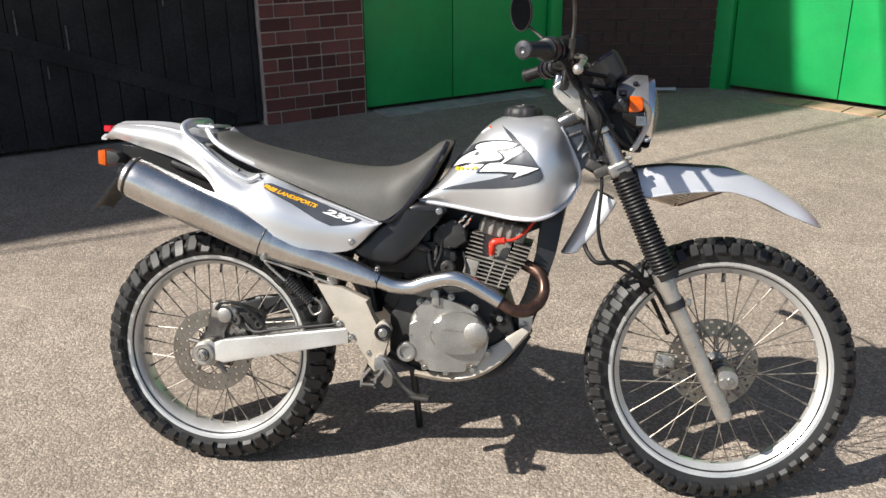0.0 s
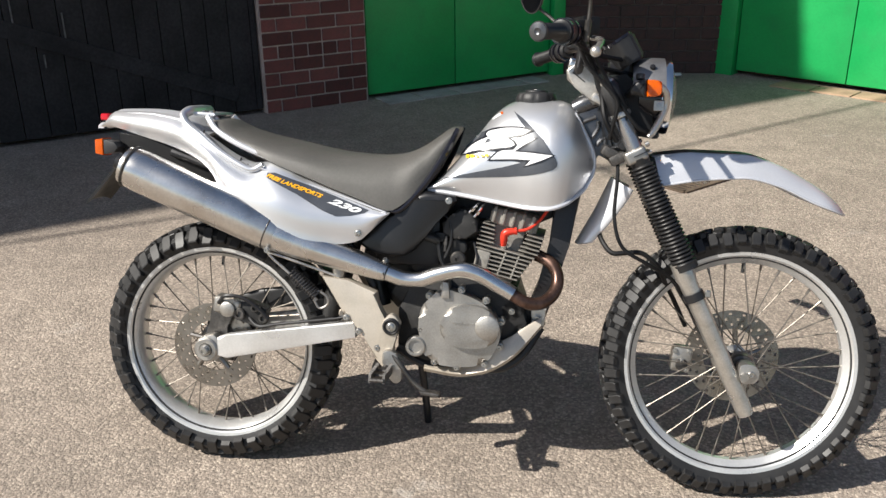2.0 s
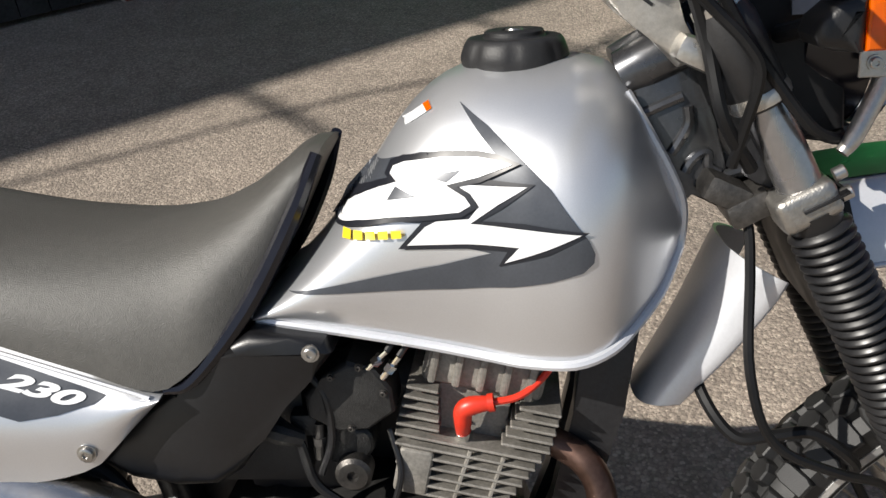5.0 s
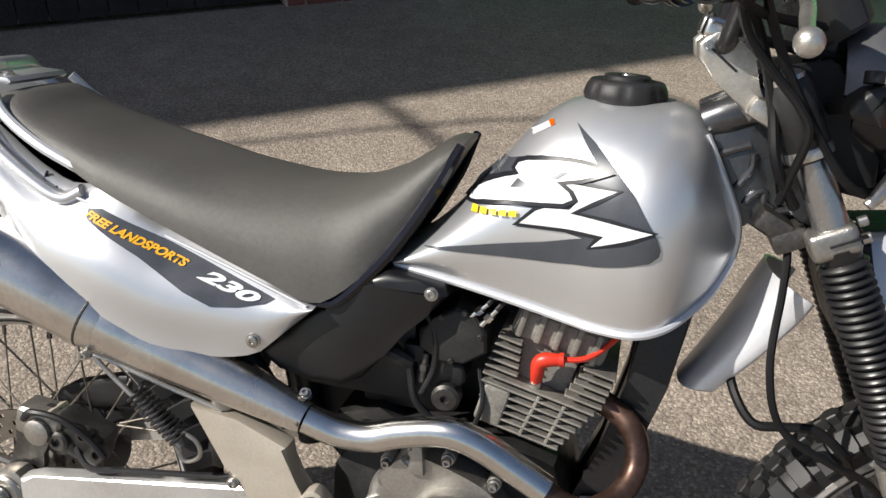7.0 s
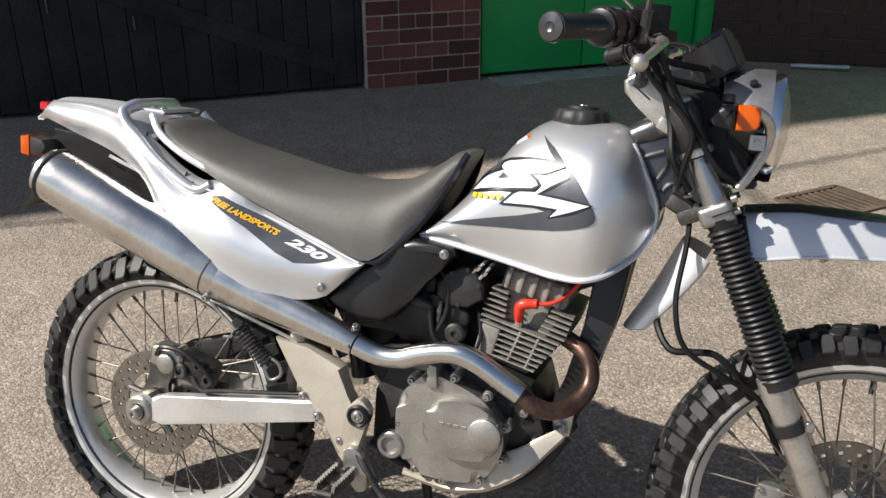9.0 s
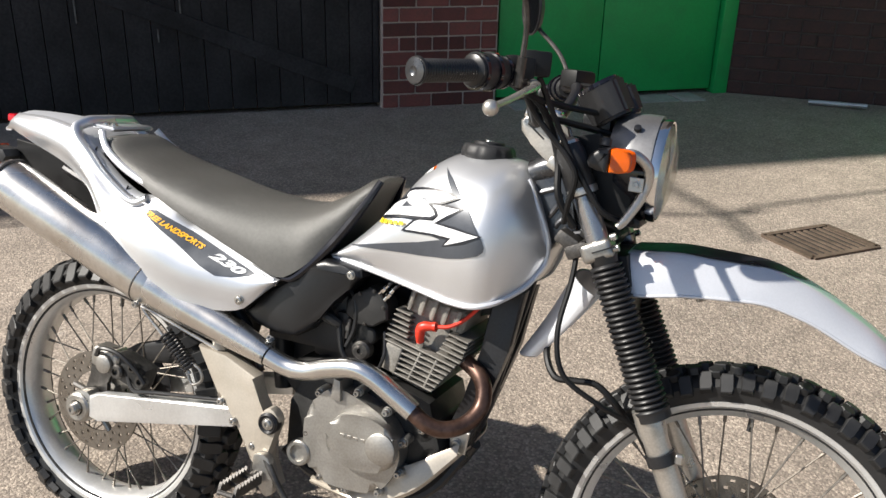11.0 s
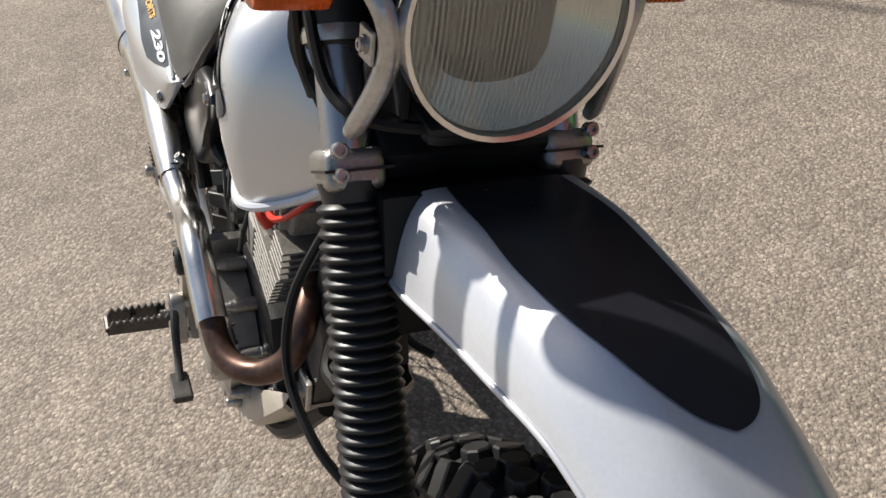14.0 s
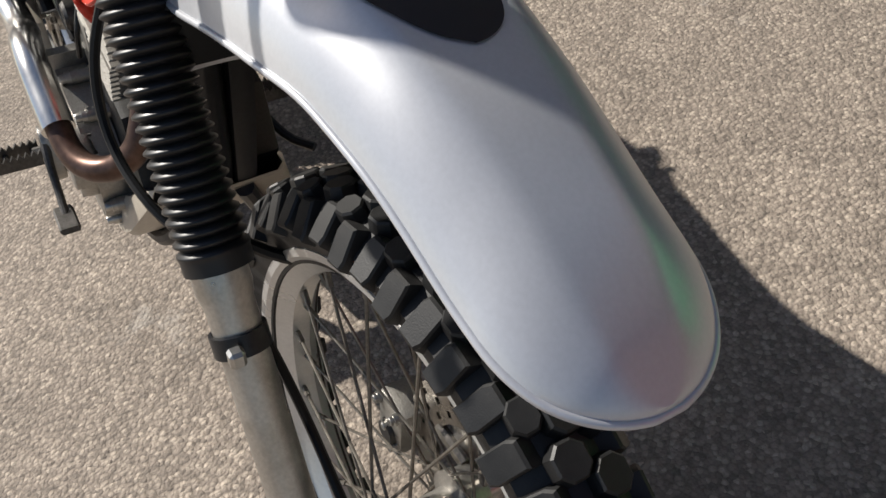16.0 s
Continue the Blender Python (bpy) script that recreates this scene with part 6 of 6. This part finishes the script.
# rear brake, shock, chain side
bm = bmesh.new()
box(bm, (0.050, -0.085, 0.446), (0.075, 0.050, 0.046), Euler((0, 0.15, 0)).to_matrix(), 0.012, 3)
rc = part("rear_caliper", bm, cast_alloy, bike, "rear brake caliper above the swingarm")
bm = bmesh.new()
slab(bm, round_outline([(-0.022, 0.345), (-0.006, 0.385), (0.000, 0.430), (0.018, 0.462), (0.070, 0.468), (0.086, 0.440), (0.052, 0.412), (0.040, 0.372), (0.036, 0.340)], 3), -0.076, -0.088, 0.003, 2)
part("caliper_bracket", bm, dark_steel, rc)
bm = bmesh.new()
lathe(bm, [(0.0, 0.021), (-0.006, 0.020), (-0.008, 0.016), (-0.008, 0)], (0.055, -0.112, 0.440), seg=20)
part("caliper_cap", bm, cast_alloy, rc)
bm = bmesh.new()
box(bm, (0.110, -0.080, 0.428), (0.085, 0.045, 0.060), Euler((0, 0.3, 0)).to_matrix(), 0.012, 2)
part("caliper_body", bm, engine_black, rc)
for dx, dz, r in ((0.085, 0.428, 0.016), (0.128, 0.446, 0.012), (0.150, 0.420, 0.014)):
    bm = bmesh.new()
    lathe(bm, [(0.0, r), (-0.010, r), (-0.014, r * 0.8), (-0.014, r * 0.5), (-0.008, r * 0.45), (-0.008, 0)], (dx, -0.100, dz), seg=18)
    part("caliper_boss", bm, dark_steel, rc)
bm = bmesh.new()
tube(bm, [(0.030, -0.110, 0.455), (0.055, -0.125, 0.478), (0.100, -0.122, 0.474), (0.140, -0.116, 0.446), (0.165, -0.114, 0.420)], 0.005, 8, 5)
part("caliper_pipe", bm, boot_rubber, rc)
bm = bmesh.new()
slab(bm, [(0.020, 0.455), (0.070, 0.470), (0.080, 0.452), (0.064, 0.440), (0.020, 0.440)], -0.060, -0.110, 0.006, 2)
part("pad_cover", bm, cream_alloy, rc)
bm = bmesh.new()
slab(bm, round_outline([(-0.020, 0.360), (0.020, 0.372), (0.040, 0.345), (0.040, 0.318), (0.015, 0.300), (-0.018, 0.306), (-0.030, 0.332)], 3), -0.092, -0.125, 0.005, 2)
part("axle_block", bm, cast_alloy, bike, "cast axle block with adjuster")
bm = bmesh.new()
lathe(bm, [(0.02, 0.032), (-0.006, 0.032), (-0.010, 0.028), (-0.010, 0.018), (-0.004, 0.016), (-0.004, 0)], (0.0, -0.122, 0.332), seg=28)
part("axle_plate", bm, cast_alloy, bike)
bolt("axle_nut", (0.0, -0.132, 0.332), 0.012, 0.016, bike)
bm = bmesh.new()
tube(bm, [(0.100, -0.095, 0.425), (0.14, -0.118, 0.402), (0.20, -0.122, 0.412), (0.35, -0.124, 0.436), (0.37, -0.122, 0.445)], 0.0045, 8, 5)
part("rear_brake_hose", bm, boot_rubber, bike)
bm = bmesh.new()
box(bm, (0.362, -0.118, 0.446), (0.014, 0.014, 0.026), None, 0.003, 1)
part("hose_guide", bm, cream_alloy, bike)
# return spring with its bracket
bm = bmesh.new()
pts = []
p0, p1 = Vector((0.238, -0.148, 0.556)), Vector((0.305, -0.148, 0.498))
ax = (p1 - p0).normalized()
u = ax.cross(Vector((0, 1, 0))).normalized()
for k in range(12 * 8 + 1):
    a = 2 * math.pi * k / 8
    pts.append(p0 + (p1 - p0) * (k / 96) + 0.014 * (u * math.cos(a) + Vector((0, 1, 0)) * math.sin(a)))
tube(bm, pts, 0.0026, 6, 1)
part("coil_spring", bm, black_steel, bike, "small black coil spring")
bm = bmesh.new()
tube(bm, [(0.300, -0.150, 0.512), (0.328, -0.150, 0.500), (0.334, -0.150, 0.478), (0.312, -0.150, 0.466), (0.298, -0.150, 0.488)], 0.0032, 8, 4)
part("spring_hook", bm, cast_alloy, bike)
bm = bmesh.new()
tube(bm, [(0.306, -0.150, 0.486), (0.250, -0.150, 0.538), (0.186, -0.150, 0.592), (0.192, -0.150, 0.599), (0.280, -0.146, 0.572), (0.360, -0.136, 0.545)], 0.0036, 8, 4)
part("guard_stay", bm, alloy, bike)
bm = bmesh.new()
lathe(bm, [(0.0, 0.018), (0.022, 0.018), (0.024, 0.014), (0.024, 0)], (0.355, -0.122, 0.545), (0, 0, 1), 18)
part("brake_fluid_cup", bm, cast_alloy, bike)
bm = bmesh.new()
rod(bm, (0.30, -0.02, 0.40), (0.38, -0.02, 0.70), 0.030, 16)
part("shock_absorber", bm, engine_black, bike)
bm = bmesh.new()
slab(bm, [(-0.060, 0.395), (-0.010, 0.428), (0.080, 0.458), (0.200, 0.474), (0.320, 0.478), (0.320, 0.430), (0.150, 0.412), (0.030, 0.390)], 0.060, 0.088, 0.008, 2)
part("chain_guard", bm, black_plastic, bike)
bm = bmesh.new()
lathe(bm, [(-0.003, 0.03), (-0.003, 0.080), (0.0, 0.086), (0.003, 0.080), (0.003, 0.03)], (0, 0.075, 0.328), seg=46)
part("sprocket", bm, black_steel, rear_wheel)
bm = bmesh.new()
rows = []
for k in range(13):
    a = radians(20 + 75 * k / 12)
    r = 0.352
    ring = [(r * math.cos(a) * 1.0 + 0.02, 0.055 * s / 3, 0.328 + r * math.sin(a)) for s in range(-3, 4)]
    rows.append(ring + [(p[0] * 0.985, p[1], p[2] * 0.99) for p in ring[::-1]])
loft(bm, rows)
part("inner_guard", bm, black_plastic, bike)


# ---- yard furniture ----
drain = tagged(new("drain_grate"), "square rusty iron drain grate set in the asphalt", "drain grate")
DC = Vector((1.500, 2.672, 0.0))
DU, DV = Vector((0.253, 0.258, 0)), Vector((0.212, -0.173, 0))
drain.location = DC
def drain_bar(name, a, b, w, h, mat):
    bm = bmesh.new()
    p, q = DU * a[0] + DV * a[1], DU * b[0] + DV * b[1]
    d = (q - p).normalized()
    s = Vector((-d.y, d.x, 0)) * w / 2
    vs = [bm.verts.new(v + Vector((0, 0, z))) for z in (-0.0, h) for v in (p - s, q - s, q + s, p + s)]
    for f in ((3, 2, 1, 0), (4, 5, 6, 7), (0, 1, 5, 4), (1, 2, 6, 5), (2, 3, 7, 6), (3, 0, 4, 7)):
        bm.faces.new([vs[i] for i in f])
    part(name, bm, mat, drain, "", 0)


# flat near-black sheet: the shade below the bars is put into its colour
drain_shade_mat = material("drain_shade", (0.012, 0.011, 0.010), 0.9)
bm = bmesh.new()
vs = [bm.verts.new(DU * a + DV * b + Vector((0, 0, 0.0015))) for a, b in ((-0.5, -0.5), (0.5, -0.5), (0.5, 0.5), (-0.5, 0.5))]
bm.faces.new(vs)
part("drain_well", bm, drain_shade_mat, drain, "", 0)
for a, b in (((-0.5, -0.5), (0.5, -0.5)), ((0.5, -0.5), (0.5, 0.5)), ((0.5, 0.5), (-0.5, 0.5)), ((-0.5, 0.5), (-0.5, -0.5))):
    drain_bar("grate_frame", a, b, 0.026, 0.010, iron_mat)
for k in range(9):
    u = -0.42 + 0.105 * k
    drain_bar("grate_bar", (u, -0.46), (u, 0.46), 0.016, 0.007, iron_mat)

# rainwater pipe stub lying at the wall foot
pipe = tagged(new("pipe_offcut"), "short pale galvanised pipe lying at the wall foot", "pipe")
bm = bmesh.new()
p0, p1 = C1 + D3 * 0.55 + Vector((0.02, -0.16, 0.02)), C1 + D3 * 0.95 + Vector((0.0, -0.20, 0.03))
tube(bm, [p0, p1], 0.018, 12, 1)
part("pipe_body", bm, zinc_mat, pipe)

# worn threshold slabs in front of the doors
for name, m, a, b, mat, label in (("door_sill", M1, 0.05, 1.5, concrete_mat, "broken pale concrete strip at the door foot"), ("door_sill", M2, 0.55, 2.1, edge_stone, "weathered stone sill at the door foot")):
    bm = bmesh.new()
    rng = random.Random(11)
    x = a
    while x < b:
        w = rng.uniform(0.22, 0.42)
        wall_box(bm, m, x, min(x + w, b) - 0.015, -0.02, 0.006 + rng.uniform(0, 0.006), -0.16 - rng.uniform(0, 0.05), 0.04, 0.004)
        x += w
    structure(name, bm, mat, label)

# overhead service cables behind the camera, whose shadows cross the yard
CH = 6.0
OFF = Vector((-SUN.x / SUN.z, -SUN.y / SUN.z, 0)) * CH


def above(pts):
    return [Vector(p) - OFF + Vector((0, 0, CH)) for p in pts]


lines = tagged(new("overhead_cable"), "black overhead service cable with two cross-arms above the yard", "cable")
for name, r, pts in (("wire", 0.016, [(-9.0, -3.6, 0), (-3.0, 0.45, 0), (-0.2, 2.28, 0), (0.836, 2.72, 0), (1.24, 2.96, 0), (1.80, 3.58, 0), (9.0, 10.0, 0)]),
                     ("cross_arm", 0.026, [(0.15, 2.16, 0), (-0.48, 2.82, 0), (-1.2, 3.6, 0)]), ("cross_arm", 0.020, [(1.24, 2.54, 0), (1.10, 2.80, 0), (0.76, 3.14, 0), (0.2, 3.8, 0)])):
    bm = bmesh.new()
    tube(bm, above(pts), r, 8, 4)
    part(name, bm, black_plastic, lines)


# ---- bricks and other pieces ----
def brick_mesh(length, height, mat):
    bm = bmesh.new()
    box(bm, (0, 0, 0), (length, 0.06, height), bevel=0.004, seg=1)
    return finish(bm, "brick", mat, 0)


COURSE, STRETCH = 0.0925, 0.221
BRICKS = {}


def brick_wall(m, x0, x1, z1, parent, seed, mat=brick_mat):
    rng = random.Random(seed)
    row, z = 0, 0.0
    while z < z1:
        x = x0 + (0.0 if row % 2 else -STRETCH / 2)
        header = row % 5 == 4
        step = STRETCH / 2 if header else STRETCH
        while x < x1 - 0.01:
            a, c = max(x, x0), min(x + step, x1)
            if c - a > 0.03:
                key = (round((c - a) - 0.011, 3), mat.name)
                if key not in BRICKS:
                    BRICKS[key] = brick_mesh(key[0], COURSE - 0.011, mat)
                ob = new("brick", BRICKS[key])
                ob.parent = parent
                ob.matrix_basis = m @ pose((a + c) / 2 + rng.uniform(-0.001, 0.001), 0.030 + rng.uniform(-0.002, 0.003), z + COURSE / 2, 0, rng.uniform(-0.4, 0.4), 0)
            x += step
        z += COURSE
        row += 1


brick_wall(M1, -0.80, -0.02, 1.45, wall_north, 3)
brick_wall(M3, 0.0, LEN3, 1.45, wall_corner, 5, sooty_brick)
